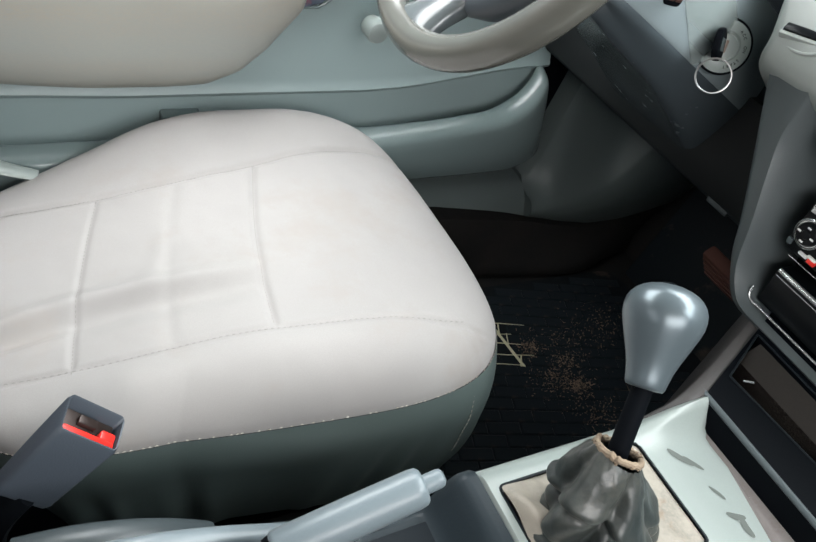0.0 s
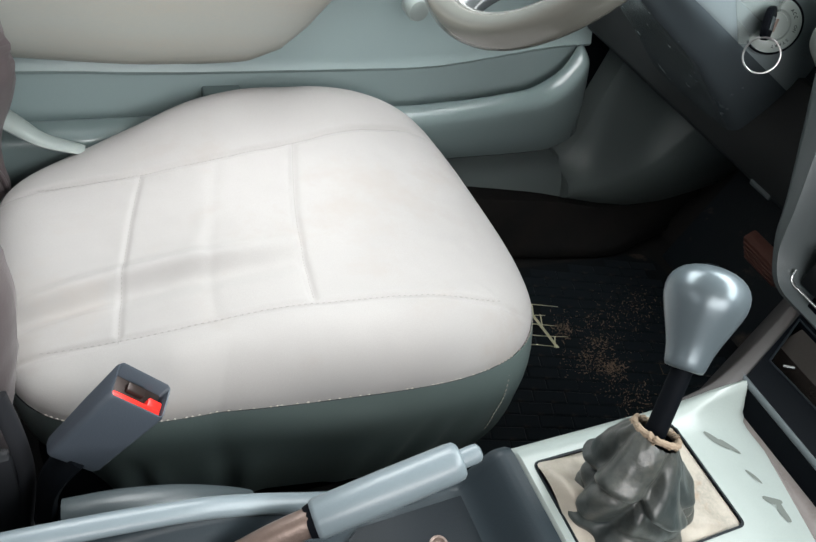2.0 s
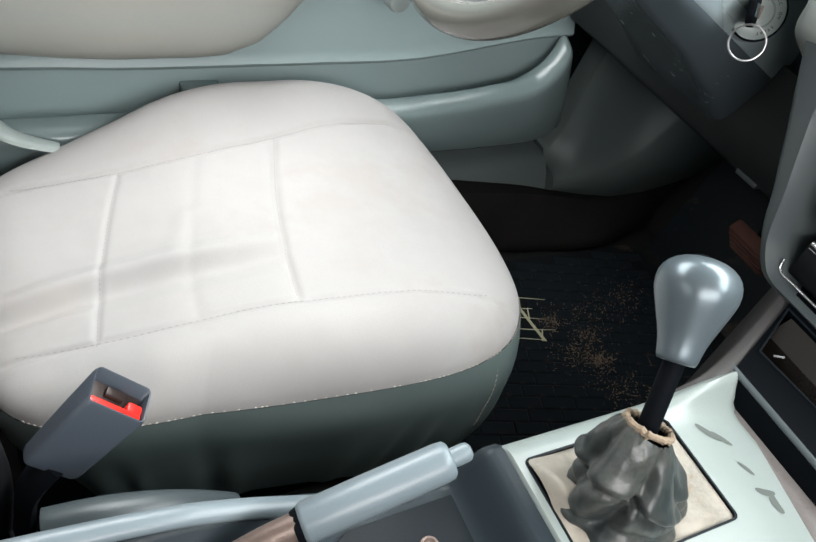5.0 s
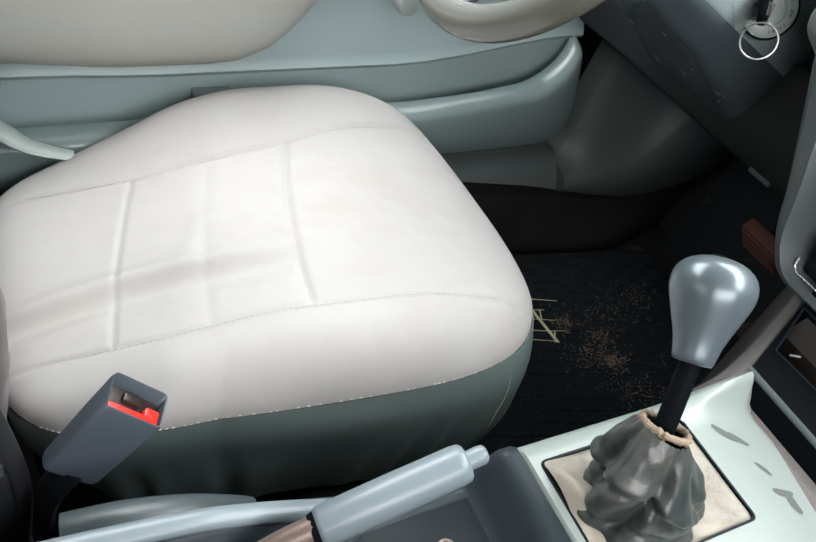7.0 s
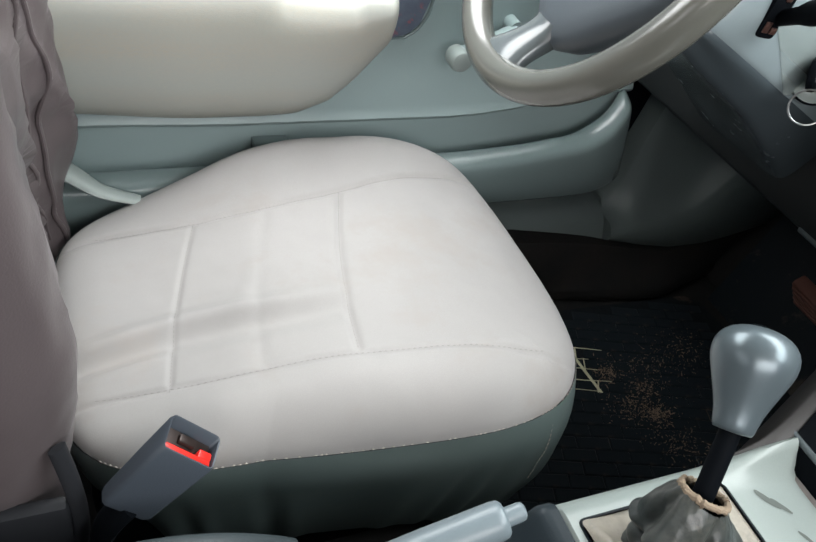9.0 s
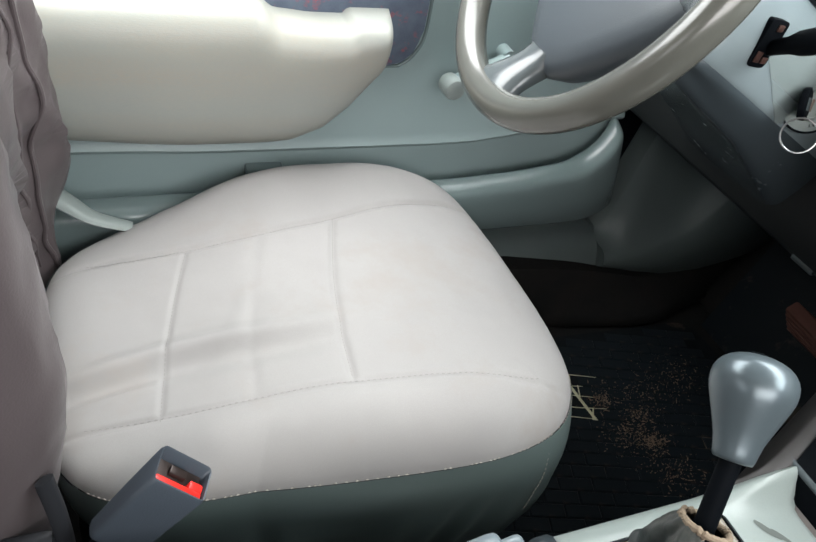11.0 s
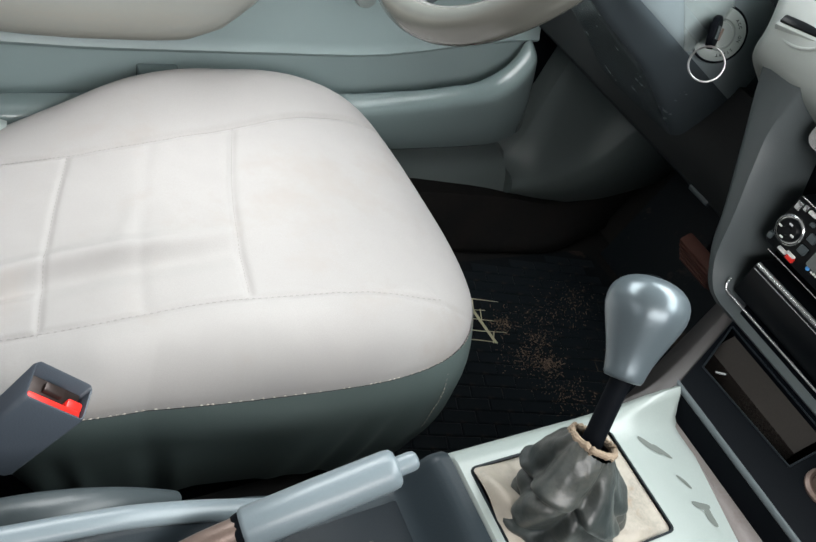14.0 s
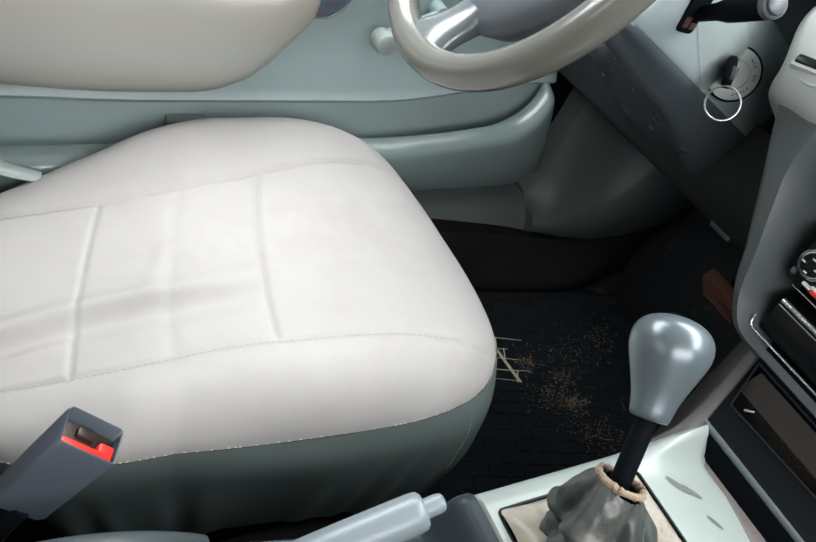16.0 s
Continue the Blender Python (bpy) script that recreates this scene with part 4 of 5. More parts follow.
loop = [Vector((*p, 0)) for p in round_rect((GX0 + GX1) / 2, (GY0 + GY1) / 2, 0.0695, 0.0455, 0.004, 5)]
loop.append(loop[0])
total = sum((q - p).length for p, q in zip(loop, loop[1:]))
base, walked, k = [], 0.0, 0
for i in range(NG):
    want = total * i / NG
    while walked + (loop[k + 1] - loop[k]).length < want:
        walked += (loop[k + 1] - loop[k]).length
        k += 1
    p = loop[k].lerp(loop[k + 1], (want - walked) / max(1e-9, (loop[k + 1] - loop[k]).length))
    base.append((p.x, p.y))
GC = Vector(((GX0 + GX1) / 2, (GY0 + GY1) / 2, 0.3435))
foot = Vector((0.364, 0.134, 0.3465))
ang0 = [math.atan2(p[1] - GC.y, p[0] - GC.x) for p in base]


def crease(a, at, wide):
    return bell(math.atan2(math.sin(a - at), math.cos(a - at)), wide)


def neck_point(a, s):
    """The slumped sleeve: s runs from its foot (0) to the torn collar (1)."""
    c = foot.lerp(top_c, s)
    reach = 0.0172 + (0.0185 + 0.0125 * math.cos(a) ** 2) * (1 - s) ** 0.75 + 0.006 * math.sin(math.pi * s)
    lump = noise.noise(Vector((math.cos(a) * 1.5, math.sin(a) * 1.5, s * 2.2 + 4)))
    full = math.sin(math.pi * min(1.0, 0.12 + s * 0.88)) ** 0.6
    r = reach + full * 0.006 * lump
    r -= full * 0.013 * crease(a, radians(262 - 75 * (1 - s)), 0.20)
    r -= full * 0.009 * crease(a, radians(318 - 20 * s), 0.16) * ease((0.85 - s) / 0.3)
    r -= full * 0.009 * crease(a, radians(150 + 18 * s), 0.22)
    r += full * 0.005 * crease(a, radians(212 - 50 * (1 - s)), 0.30)
    roll = s - (0.40 + 0.10 * math.sin(a * 2 + 0.7) + 0.06 * lump)
    r += 0.0045 * bell(roll - 0.09, 0.07) - 0.0065 * bell(roll, 0.045)
    roll = s - (0.14 + 0.05 * math.sin(a * 3 + 2.0))
    r += 0.0028 * bell(roll + 0.06, 0.06) - 0.0035 * bell(roll, 0.035)
    r += 0.0013 * noise.noise(Vector((math.cos(a) * 5, math.sin(a) * 5, s * 9)))
    tilt = -0.45 * s * math.cos(a)
    return c + Vector((r * math.cos(a), r * math.sin(a), r * (tilt - 0.4 * s * max(0.0, math.sin(a)))))


rings = []
for i in range(46):
    s = i / 45
    rings.append([neck_point(a, s) for a in ang0])
bm = bmesh.new()
loft(bm, rings, True, False)
gaiter = part("gaiter", bm, M["leather"], gear, "wrinkled worn grey leather gaiter", 80)
# the part stretched flat between the frame and the foot of the sleeve
rings = []
for i in range(14):
    s = i / 13
    ring = []
    for k, a in enumerate(ang0):
        b3 = Vector((base[k][0], base[k][1], 0.3430))
        inner_p = neck_point(a, 0.05)
        inner_p = inner_p.lerp(Vector((foot.x, foot.y, inner_p.z)), 0.12)
        p = b3.lerp(inner_p, s)
        wave = noise.noise(Vector((p.x * 34, p.y * 34, 2.0))) + 0.5 * noise.noise(Vector((p.x * 90, p.y * 60, 6.0)))
        p.z = 0.3430 + 0.010 * s ** 1.5 + 0.0050 * math.sin(math.pi * s) * wave + 0.016 * crease(a, radians(160), 0.30) * math.sin(math.pi * min(1.0, 0.15 + s * 0.7))
        p.z = max(p.z, 0.3422)
        ring.append(p)
    rings.append(ring)
bm = bmesh.new()
loft(bm, rings, True, False)
part("gaiter_skirt", bm, M["worn_leather"], gaiter, "pale worn leather stretched to the frame", 80)
bm = bmesh.new()
ring = []
for k in range(61):
    a = 2 * math.pi * k / 60
    p = top_c + (0.0170 + 0.0012 * noise.noise(Vector((k * 0.7, 0, 1)))) * (math.cos(a) * Vector((1, 0, -0.45)).normalized() + math.sin(a) * Vector((0, 1, -0.4)).normalized())
    p.z += 0.0022 * noise.noise(Vector((k * 0.9, 3, 1)))
    ring.append(p)
tube(bm, ring, [0.0024 + 0.0014 * noise.noise(Vector((k * 1.3, 5, 2))) for k in range(61)], 8, False)
rg = random.Random(8)
for k in range(46):
    a = rg.uniform(0, 2 * math.pi)
    p = top_c + 0.0175 * (math.cos(a) * Vector((1, 0, -0.45)).normalized() + math.sin(a) * Vector((0, 1, -0.4)).normalized())
    tube(bm, [p, p + Vector((rg.uniform(-0.003, 0.003), rg.uniform(-0.003, 0.003), rg.uniform(-0.006, 0.003)))], [0.0009, 0.0004], 5)
part("torn_collar", bm, M["frayed"], gaiter, "frayed tan edge of the torn gaiter")

# ---- dashboard ----
dash = thing("dashboard", (0.8, 0.3, 0.40), "dark grey car dashboard", "dashboard")
bm = bmesh.new()
prof = [(0.74, 0.384), (0.732, 0.392), (0.730, 0.42), (0.745, 0.51), (0.765, 0.60), (0.765, 0.66), (0.74, 0.70), (0.75, 0.745), (0.80, 0.765), (1.25, 0.79), (1.25, 0.74), (0.88, 0.60), (0.82, 0.45), (0.785, 0.384)]
loft(bm, [[(x, y, z) for x, z in prof] for y in (-0.62, -0.3, 0.0, 0.36, 0.6, 0.86)])
part("body", bm, M["dark_grey"], dash, "", 35)
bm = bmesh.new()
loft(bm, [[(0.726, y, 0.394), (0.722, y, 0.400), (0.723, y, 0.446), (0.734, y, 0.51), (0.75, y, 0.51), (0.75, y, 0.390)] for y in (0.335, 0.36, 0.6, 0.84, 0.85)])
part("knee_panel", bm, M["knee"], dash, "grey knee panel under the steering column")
# small paler strip added for the lit stretch of the panel's lower edge
bm = bmesh.new()
box(bm, 0.724, 0.740, 0.392, 0.425, 0.389, 0.3965, 0.002)
part("latch", bm, M["mid_grey"], dash)
bm = bmesh.new()
secs = []
for k in range(13):
    a = math.pi * k / 12
    y = 0.57 + 0.17 * math.cos(a)
    h = 0.775 + 0.055 * math.sin(a)
    secs.append([(0.70, y, 0.70), (0.69, y, h - 0.02), (0.70, y, h), (0.80, y, h + 0.004), (0.86, y, 0.74)])
loft(bm, secs)
part("instrument_hood", bm, M["mid_grey"], dash, "", 50)

# ---- centre stack ----
stack = thing("centre_stack", (0.68, 0.13, 0.40), "grey centre stack with radio and storage slot", "centre stack")


def stack_x(z):
    return 0.615 + 0.06 * (z - 0.40)


left_o = smooth_line([(0.268, 0.390, 0), (0.286, 0.398, 0), (0.3085, 0.4294, 0), (0.322, 0.4607, 0), (0.3504, 0.5173, 0), (0.3745, 0.5635, 0), (0.392, 0.597, 0)], 23)
left_i = smooth_line([(0.258, 0.3965, 0), (0.274, 0.4025, 0), (0.2919, 0.4252, 0), (0.3051, 0.4675, 0), (0.3215, 0.5151, 0), (0.3300, 0.548, 0), (0.332, 0.604, 0)], 23)
MID = 0.115
loop_o = [(p.x, p.y) for p in left_o] + [(2 * MID - p.x, p.y) for p in reversed(left_o)]
loop_i = [(p.x, p.y) for p in left_i] + [(2 * MID - p.x, p.y) for p in reversed(left_i)]
bm = bmesh.new()
rows = []
for dx, shrink in ((0.10, 0), (0.014, 0), (0.006, 0.08), (0.003, 0.30), (0.002, 0.75), (0.0, 0.96), (0.002, 1.02), (0.016, 1.25), (0.030, 1.42), (0.085, 1.45)):
    row = []
    for (yo, zo), (yi, zi) in zip(loop_o, loop_i):
        y = yo + (yi - yo) * min(shrink, 1.0) + (shrink > 1.0) * (MID - yi) * 0.16 * (shrink - 1.0)
        z = zo + (zi - zo) * min(shrink, 1.0)
        row.append(bm.verts.new((stack_x(z) + dx, y, z)))
    rows.append(row)
for a, b in zip(rows, rows[1:]):
    n = len(a)
    for k in range(n):
        bm.faces.new((a[k], a[(k + 1) % n], b[(k + 1) % n], b[k]))
part("surround", bm, M["grey"], stack, "grey flared surround", 50)
bm = bmesh.new()
prism(bm, [(0.345, 0.39), (0.345, 0.66), (-0.11, 0.66), (-0.11, 0.39)], "x", 0.690, 0.72)
part("backing", bm, M["black"], stack)
bm = bmesh.new()
secs = []
for p in smooth_line([(0.640, 0, 0.572), (0.628, 0, 0.584), (0.624, 0, 0.600), (0.632, 0, 0.622), (0.652, 0, 0.652), (0.685, 0, 0.684), (0.74, 0, 0.708)], 28):
    row = [(p.x, -0.16, p.z)]
    wide = 0.036 * ease((p.z - 0.600) / 0.055)
    for k in range(9):
        t = math.pi / 2 * k / 8
        row.append((p.x + 0.030 * (1 - math.cos(t)), 0.384 + wide * 0.7 + 0.020 * math.sin(t), p.z - 0.012 * (1 - math.cos(t))))
    secs.append(row + [(p.x + 0.06, 0.40 + wide, p.z - 0.04), (p.x + 0.06, -0.16, p.z - 0.04)])
loft(bm, secs)
part("top_cover", bm, M["stack_top"], stack, "grey top of the stack, coloured paler for the light on it", 75)
# switch let into the top, and the edge of the plate round it
bm = bmesh.new()
tube(bm, smooth_line([(0.6278, 0.3880, 0.6083), (0.6272, 0.3733, 0.6080), (0.6265, 0.3616, 0.6092), (0.6275, 0.3502, 0.6138), (0.630, 0.3413, 0.6213)], 24), 0.0016, 8)
part("plate_edge", bm, M["stack_top"], stack)
SWITCH = Matrix.Translation((0.6385, 0.372, 0.6225)) @ pose(0, 0, 0, 0, -38, 0) @ pose(0, 0, 0, 0, 0, 14)
bm = bmesh.new()
box(bm, -0.012, 0.012, -0.020, 0.020, -0.010, 0.004, 0.002, SWITCH)
sw = part("switch", bm, M["stack_top"], stack, "pale rocker switch with a dark slot")
bm = bmesh.new()
box(bm, -0.0085, 0.0, -0.018, 0.018, -0.002, 0.0062, 0.0015, SWITCH)
part("rocker", bm, M["gloss_black"], sw)
# heater panel with silver rim
bm = bmesh.new()
hp_o, hp_i = round_rect(0.115, 0.585, 0.193, 0.034, 0.010), round_rect(0.115, 0.585, 0.187, 0.028, 0.007)
frame_plate(bm, hp_o, hp_i, "x", 0.640, 0.69)
heater = part("heater_panel", bm, M["chrome"], stack, "silver-rimmed heater panel")
bm = bmesh.new()
prism(bm, round_rect(0.115, 0.585, 0.187, 0.028, 0.007), "x", 0.655, 0.69)
part("heater_face", bm, M["dark_grey"], heater)

radio = thing("car_radio", (0.66, 0.115, 0.48), "black car radio with silver knob and dark display", "car radio")
bm = bmesh.new()
box(bm, 0.640, 0.69, -0.045, 0.2790, 0.4605, 0.5150, 0.003)
part("body", bm, M["gloss_black"], radio)
for z, y_end in ((0.4565, 0.2690), (0.5148, 0.2760)):
    bm = bmesh.new()
    tube(bm, [(0.6405, -0.04, z), (0.6405, y_end, z)], 0.0006, 8)
    part("trim_line", bm, M["chrome"], radio)
bm = bmesh.new()
prism(bm, round_rect(0.158, 0.4865, 0.076, 0.0135, 0.002), "x", 0.6382, 0.641)
part("display", bm, M["display"], radio, "pale grey display")
DIAL = (0.2647, 0.485)
bm = bmesh.new()
revolve(bm, (0.641, *DIAL), (-1, 0, 0), [(0, 0.0145), (0.003, 0.0145), (0.004, 0.0132), (0.003, 0.0124)], 36)
dial = part("dial", bm, M["chrome"], radio, "silver ring round the dial")
bm = bmesh.new()
revolve(bm, (0.642, *DIAL), (-1, 0, 0), [(0, 0.0118), (0.006, 0.0112), (0.008, 0.0095), (0.0075, 0.0045), (0.0085, 0.0040), (0.0085, 0.001)], 32)
part("dial_cap", bm, M["gloss_black"], dial)
for dy, dz in ((0.0072, 0), (-0.0072, 0), (0, 0.0072), (0, -0.0072)):
    bm = bmesh.new()
    box(bm, 0.6332, 0.6341, DIAL[0] + dy - 0.0018, DIAL[0] + dy + 0.0018, DIAL[1] + dz - 0.0007, DIAL[1] + dz + 0.0007)
    part("dial_mark", bm, M["white"], dial)
for y, z, w, h_, m_ in ((0.2726, 0.5072, 0.0030, 0.0040, "chrome"), (0.2660, 0.5100, 0.0022, 0.0028, "chrome"), (0.2579, 0.5100, 0.0042, 0.0016, "white"), (0.2475, 0.5100, 0.0042, 0.0016, "white"),
                        (0.2370, 0.5100, 0.0042, 0.0016, "white"), (0.2520, 0.5030, 0.0024, 0.0018, "mid_grey"), (0.2440, 0.4935, 0.0040, 0.0036, "mid_grey"), (0.2440, 0.4800, 0.0040, 0.0036, "mid_grey"),
                        (0.2755, 0.4690, 0.0024, 0.0030, "mid_grey"), (0.2575, 0.4665, 0.0048, 0.0014, "white"), (0.2490, 0.4690, 0.0046, 0.0012, "white"), (0.2475, 0.4660, 0.0042, 0.0022, "red")):
    bm = bmesh.new()
    box(bm, 0.6372, 0.642, y - w, y + w, z - h_, z + h_, 0.0006)
    part("button", bm, M[m_], radio, "small red button" if m_ == "red" else "")
for k in range(6):
    bm = bmesh.new()
    box(bm, 0.6388, 0.6402, 0.2262 - 0.0026 * k - 0.0020, 0.2262 - 0.0026 * k, 0.4702, 0.4716 + 0.0010 * (k % 2))
    part("print_bar", bm, M["white"], radio)
bm = bmesh.new()
revolve(bm, (0.6404, 0.2300, 0.4708), (-1, 0, 0), [(0, 0.0020), (0.0010, 0.0020), (0.0012, 0.0016)], 14)
part("print_mark", bm, M["blue"], radio)

slot = thing("storage_slot", (0.66, 0.115, 0.42), "dark storage tray with a silver upper edge", "storage tray")
bm = bmesh.new()
box(bm, 0.634, 0.69, -0.04, 0.2665, 0.403, 0.444, 0.003)
part("front", bm, M["gloss_black"], slot)
bm = bmesh.new()
tube(bm, [(0.6345, -0.04, 0.4435), (0.6345, 0.2635, 0.4425)], 0.0026, 10)
part("edge", bm, M["chrome"], slot)
bm = bmesh.new()
tube(bm, [(0.6340, -0.04, 0.4378), (0.6340, 0.2635, 0.4368)], 0.0007, 8)
part("edge", bm, M["chrome"], slot)
bm = bmesh.new()
tube(bm, smooth_line([(0.632, -0.05, 0.4010), (0.630, 0.24, 0.4010), (0.628, 0.262, 0.4015), (0.6275, 0.2705, 0.4055), (0.630, 0.2735, 0.4140)], 40), 0.0014, 10)
part("lower_rim", bm, M["chrome"], slot, "bright lower rim with a rounded corner")

# ---- steering column ----
column = thing("steering_column", (0.65, 0.57, 0.56), "grey steering column cover with ignition lock and stalk", "steering column")
C_O, C_D, C_U = Vector((0.454, 0.572, 0.678)), Vector((0.891, 0.0, -0.454)), Vector((0.454, 0.0, 0.891))


def col(s, a, b):
    return C_O + C_D * s + Vector((0, 1, 0)) * a + C_U * b


SHELL = ((0.055, 0.60, -0.050), (0.062, 0.85, -0.060), (0.085, 0.95, -0.066), (0.14, 0.99, -0.074), (0.22, 1.0, -0.080), (0.30, 1.0, -0.095), (0.36, 1.0, -0.110), (0.40, 0.99, -0.115), (0.47, 0.97, -0.118))


def shell_ring(s, g, outline):
    return [col(s, p.x * g, p.y) for p in smooth_line([(a_, b_, 0) for a_, b_ in outline], 44)]


bm = bmesh.new()
loft(bm, [shell_ring(s, g, ((-0.112, -0.044), (-0.1205, -0.036), (-0.1205, 0.0), (-0.112, 0.034), (-0.088, 0.056), (-0.03, 0.064), (0.05, 0.062), (0.088, 0.035), (0.092, -0.036), (0.085, -0.044))) for s, g, lo in SHELL])
cover = part("cover", bm, M["column"], column, "grey upper shell", 50)
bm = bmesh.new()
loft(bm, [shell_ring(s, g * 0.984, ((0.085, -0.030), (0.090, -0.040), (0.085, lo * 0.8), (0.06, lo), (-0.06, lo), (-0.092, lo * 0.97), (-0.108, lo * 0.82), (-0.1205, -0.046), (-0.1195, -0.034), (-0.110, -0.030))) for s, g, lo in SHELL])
part("lower_shell", bm, M["column_shaded"], column, "lower shell, coloured darker for the shade underneath", 50)
KEY = Vector((0.6515, 0.456, 0.5675))
KN = Vector((-0.50, -0.80, 0.33)).normalized()
KEY = KEY + KN * 0.010
KU = (Vector((0, 0, 1)) - KN * KN.z).normalized()
KR = KU.cross(KN)
bm = bmesh.new()
revolve(bm, KEY - KN * 0.035, KN, [(0, 0.030), (0.030, 0.0285), (0.035, 0.0262), (0.036, 0.0255)], 44)
part("lock_boss", bm, M["column"], cover, "", 50)
bm = bmesh.new()
revolve(bm, KEY, KN, [(0, 0.0250), (0.0022, 0.0248), (0.003, 0.0236), (0.003, 0.0150), (0.0015, 0.0140), (0.0015, 0.0125), (0.0042, 0.0115), (0.0045, 0.004)], 44)
bmr = bmesh.new()
tube(bmr, [KEY + 0.0262 * (math.cos(2 * math.pi * k / 48) * KR + math.sin(2 * math.pi * k / 48) * KU) for k in range(49)], 0.0014, 8, False)
lock = part("ignition_lock", bm, M["light_grey"], column, "pale ring of the ignition lock", 40)
part("lock_rim", bmr, M["black"], lock, "black rim of the lock")
face = Matrix((KR, KU, KN)).transposed().to_4x4()
for word, start in (("LOCK", 140), ("ACC", 58), ("ON", 10), ("START", -30)):
    for i, ch in enumerate(word):
        a = radians(start - i * 10.5)
        p = KEY + KN * 0.0031 + 0.0192 * (math.cos(a) * KR + math.sin(a) * KU)
        lettering("letter", ch, 0.0040, Matrix.Translation(p) @ face @ pose(0, 0, 0, 0, 0, math.degrees(a) - 90), M["dark_grey"], lock)
bm = bmesh.new()
box(bm, -0.0012, 0.0012, -0.006, 0.006, 0.0038, 0.0050, 0, Matrix.Translation(KEY) @ face)
part("keyhole", bm, M["rust"], lock)

key = thing("ignition_key", tuple(KEY + KN * 0.005), "dark ignition key with a steel ring in the lock", "key")
KEYDIR = (KN - 0.55 * KR).normalized()
kp = Matrix.Translation(KEY - KN * 0.002) @ face @ pose(0, 0, 0, 0, -29, 0) @ pose(0, 0, 0, 0, 0, 8)
bm = bmesh.new()
box(bm, -0.0010, 0.0010, -0.005, 0.005, 0.003, 0.016, 0.0003, kp)
part("blade", bm, M["steel"], key)
bm = bmesh.new()
outl = [(-0.009, 0.012), (0.009, 0.012), (0.0135, 0.018), (0.0155, 0.028), (0.0125, 0.040), (0.006, 0.045), (-0.006, 0.045), (-0.0125, 0.040), (-0.0155, 0.028), (-0.0135, 0.018)]
prism(bm, outl, "x", -0.0032, 0.0032, 0.0012)
bmesh.ops.transform(bm, matrix=kp, verts=bm.verts[:])
part("head", bm, M["black"], key)
bm = bmesh.new()
box(bm, 0.0032, 0.0038, -0.006, 0.006, 0.020, 0.036, 0.0003, kp)
part("inlay", bm, M["mid_grey"], key)
RC = KEY + KN * 0.040 - KU * 0.028 - KR * 0.014
bm = bmesh.new()
rn = (Vector((-0.75, -0.55, 0.35))).normalized()
ru = (Vector((0, 0, 1)) - rn * rn.z).normalized()
rv = ru.cross(rn)
tube(bm, [RC + 0.0158 * (math.cos(2 * math.pi * k / 48) * ru + math.sin(2 * math.pi * k / 48) * rv) for k in range(49)], 0.0010, 8, False)
part("ring", bm, M["steel"], key, "steel split ring")

# film of clear tape beside the lock
bm = bmesh.new()
def cover_side(s, b):
    """A point of the shell's near side, just outside its skin."""
    g = float(np.interp(s, [r[0] for r in SHELL], [r[1] for r in SHELL]))
    return col(s, float(np.interp(b, (-0.036, 0.0, 0.017, 0.034, 0.045, 0.056), (-0.1205, -0.1208, -0.1182, -0.112, -0.102, -0.088))) * g, b)


TAPE_TOP, TAPE_LOW = ((0.124, -0.002), (0.184, 0.034)), ((0.203, -0.040), (0.262, -0.012))
secs = []
for i in range(13):
    u = i / 12
    hi_s, hi_b = [TAPE_TOP[0][k] + (TAPE_TOP[1][k] - TAPE_TOP[0][k]) * u for k in (0, 1)]
    lo_s, lo_b = [TAPE_LOW[0][k] + (TAPE_LOW[1][k] - TAPE_LOW[0][k]) * u for k in (0, 1)]
    line = [cover_side(lo_s + (hi_s - lo_s) * v / 10, lo_b + (hi_b - lo_b) * v / 10) for v in range(11)]
    secs.append([p + Vector((0, -0.0016, 0)) for p in line] + [p + Vector((0, -0.0008, 0)) for p in reversed(line)])
loft(bm, secs)
part("tape", bm, M["tape"], cover, "strip of clear tape")
bm = bmesh.new()
tube(bm, [col(0.245, -0.1190, -0.015), col(0.30, -0.1185, -0.03), col(0.40, -0.112, -0.05)], 0.0008, 6)
part("joint", bm, M["black"], cover)
# stalk and its slot
ST0, ST1 = Vector((0.567, 0.458, 0.622)), Vector((0.545, 0.380, 0.667))
bm = bmesh.new()
sd = (ST1 - ST0).normalized()
SLOT = Matrix.Translation((0.559, 0.4545, 0.628)) @ Matrix(((0.14, 0, 0.99), (-0.99, 0, 0.14), (0, -1, 0))).transposed().to_4x4()
loft(bm, [[SLOT @ Vector((p[0], p[1], h)) for p in round_rect(0, 0, hx, hy, 0.004, 4)] for h, hx, hy in ((-0.01, 0.0215, 0.0110), (0.0016, 0.0215, 0.0110), (0.0020, 0.0209, 0.0104))])
slot_part = part("stalk_slot", bm, M["black"], column, "dark slot round the stalk")
for dx, dy, w_ in ((-0.012, 0.004, 0.005), (0.015, -0.002, 0.0030), (-0.014, -0.005, 0.003)):
    bm = bmesh.new()
    box(bm, dx - w_, dx + w_, dy - 0.0035, dy + 0.0035, 0.0016, 0.0034, 0.0008, SLOT)
    part("contact", bm, M["copper"], slot_part, "brown metal contact")
bm = bmesh.new()
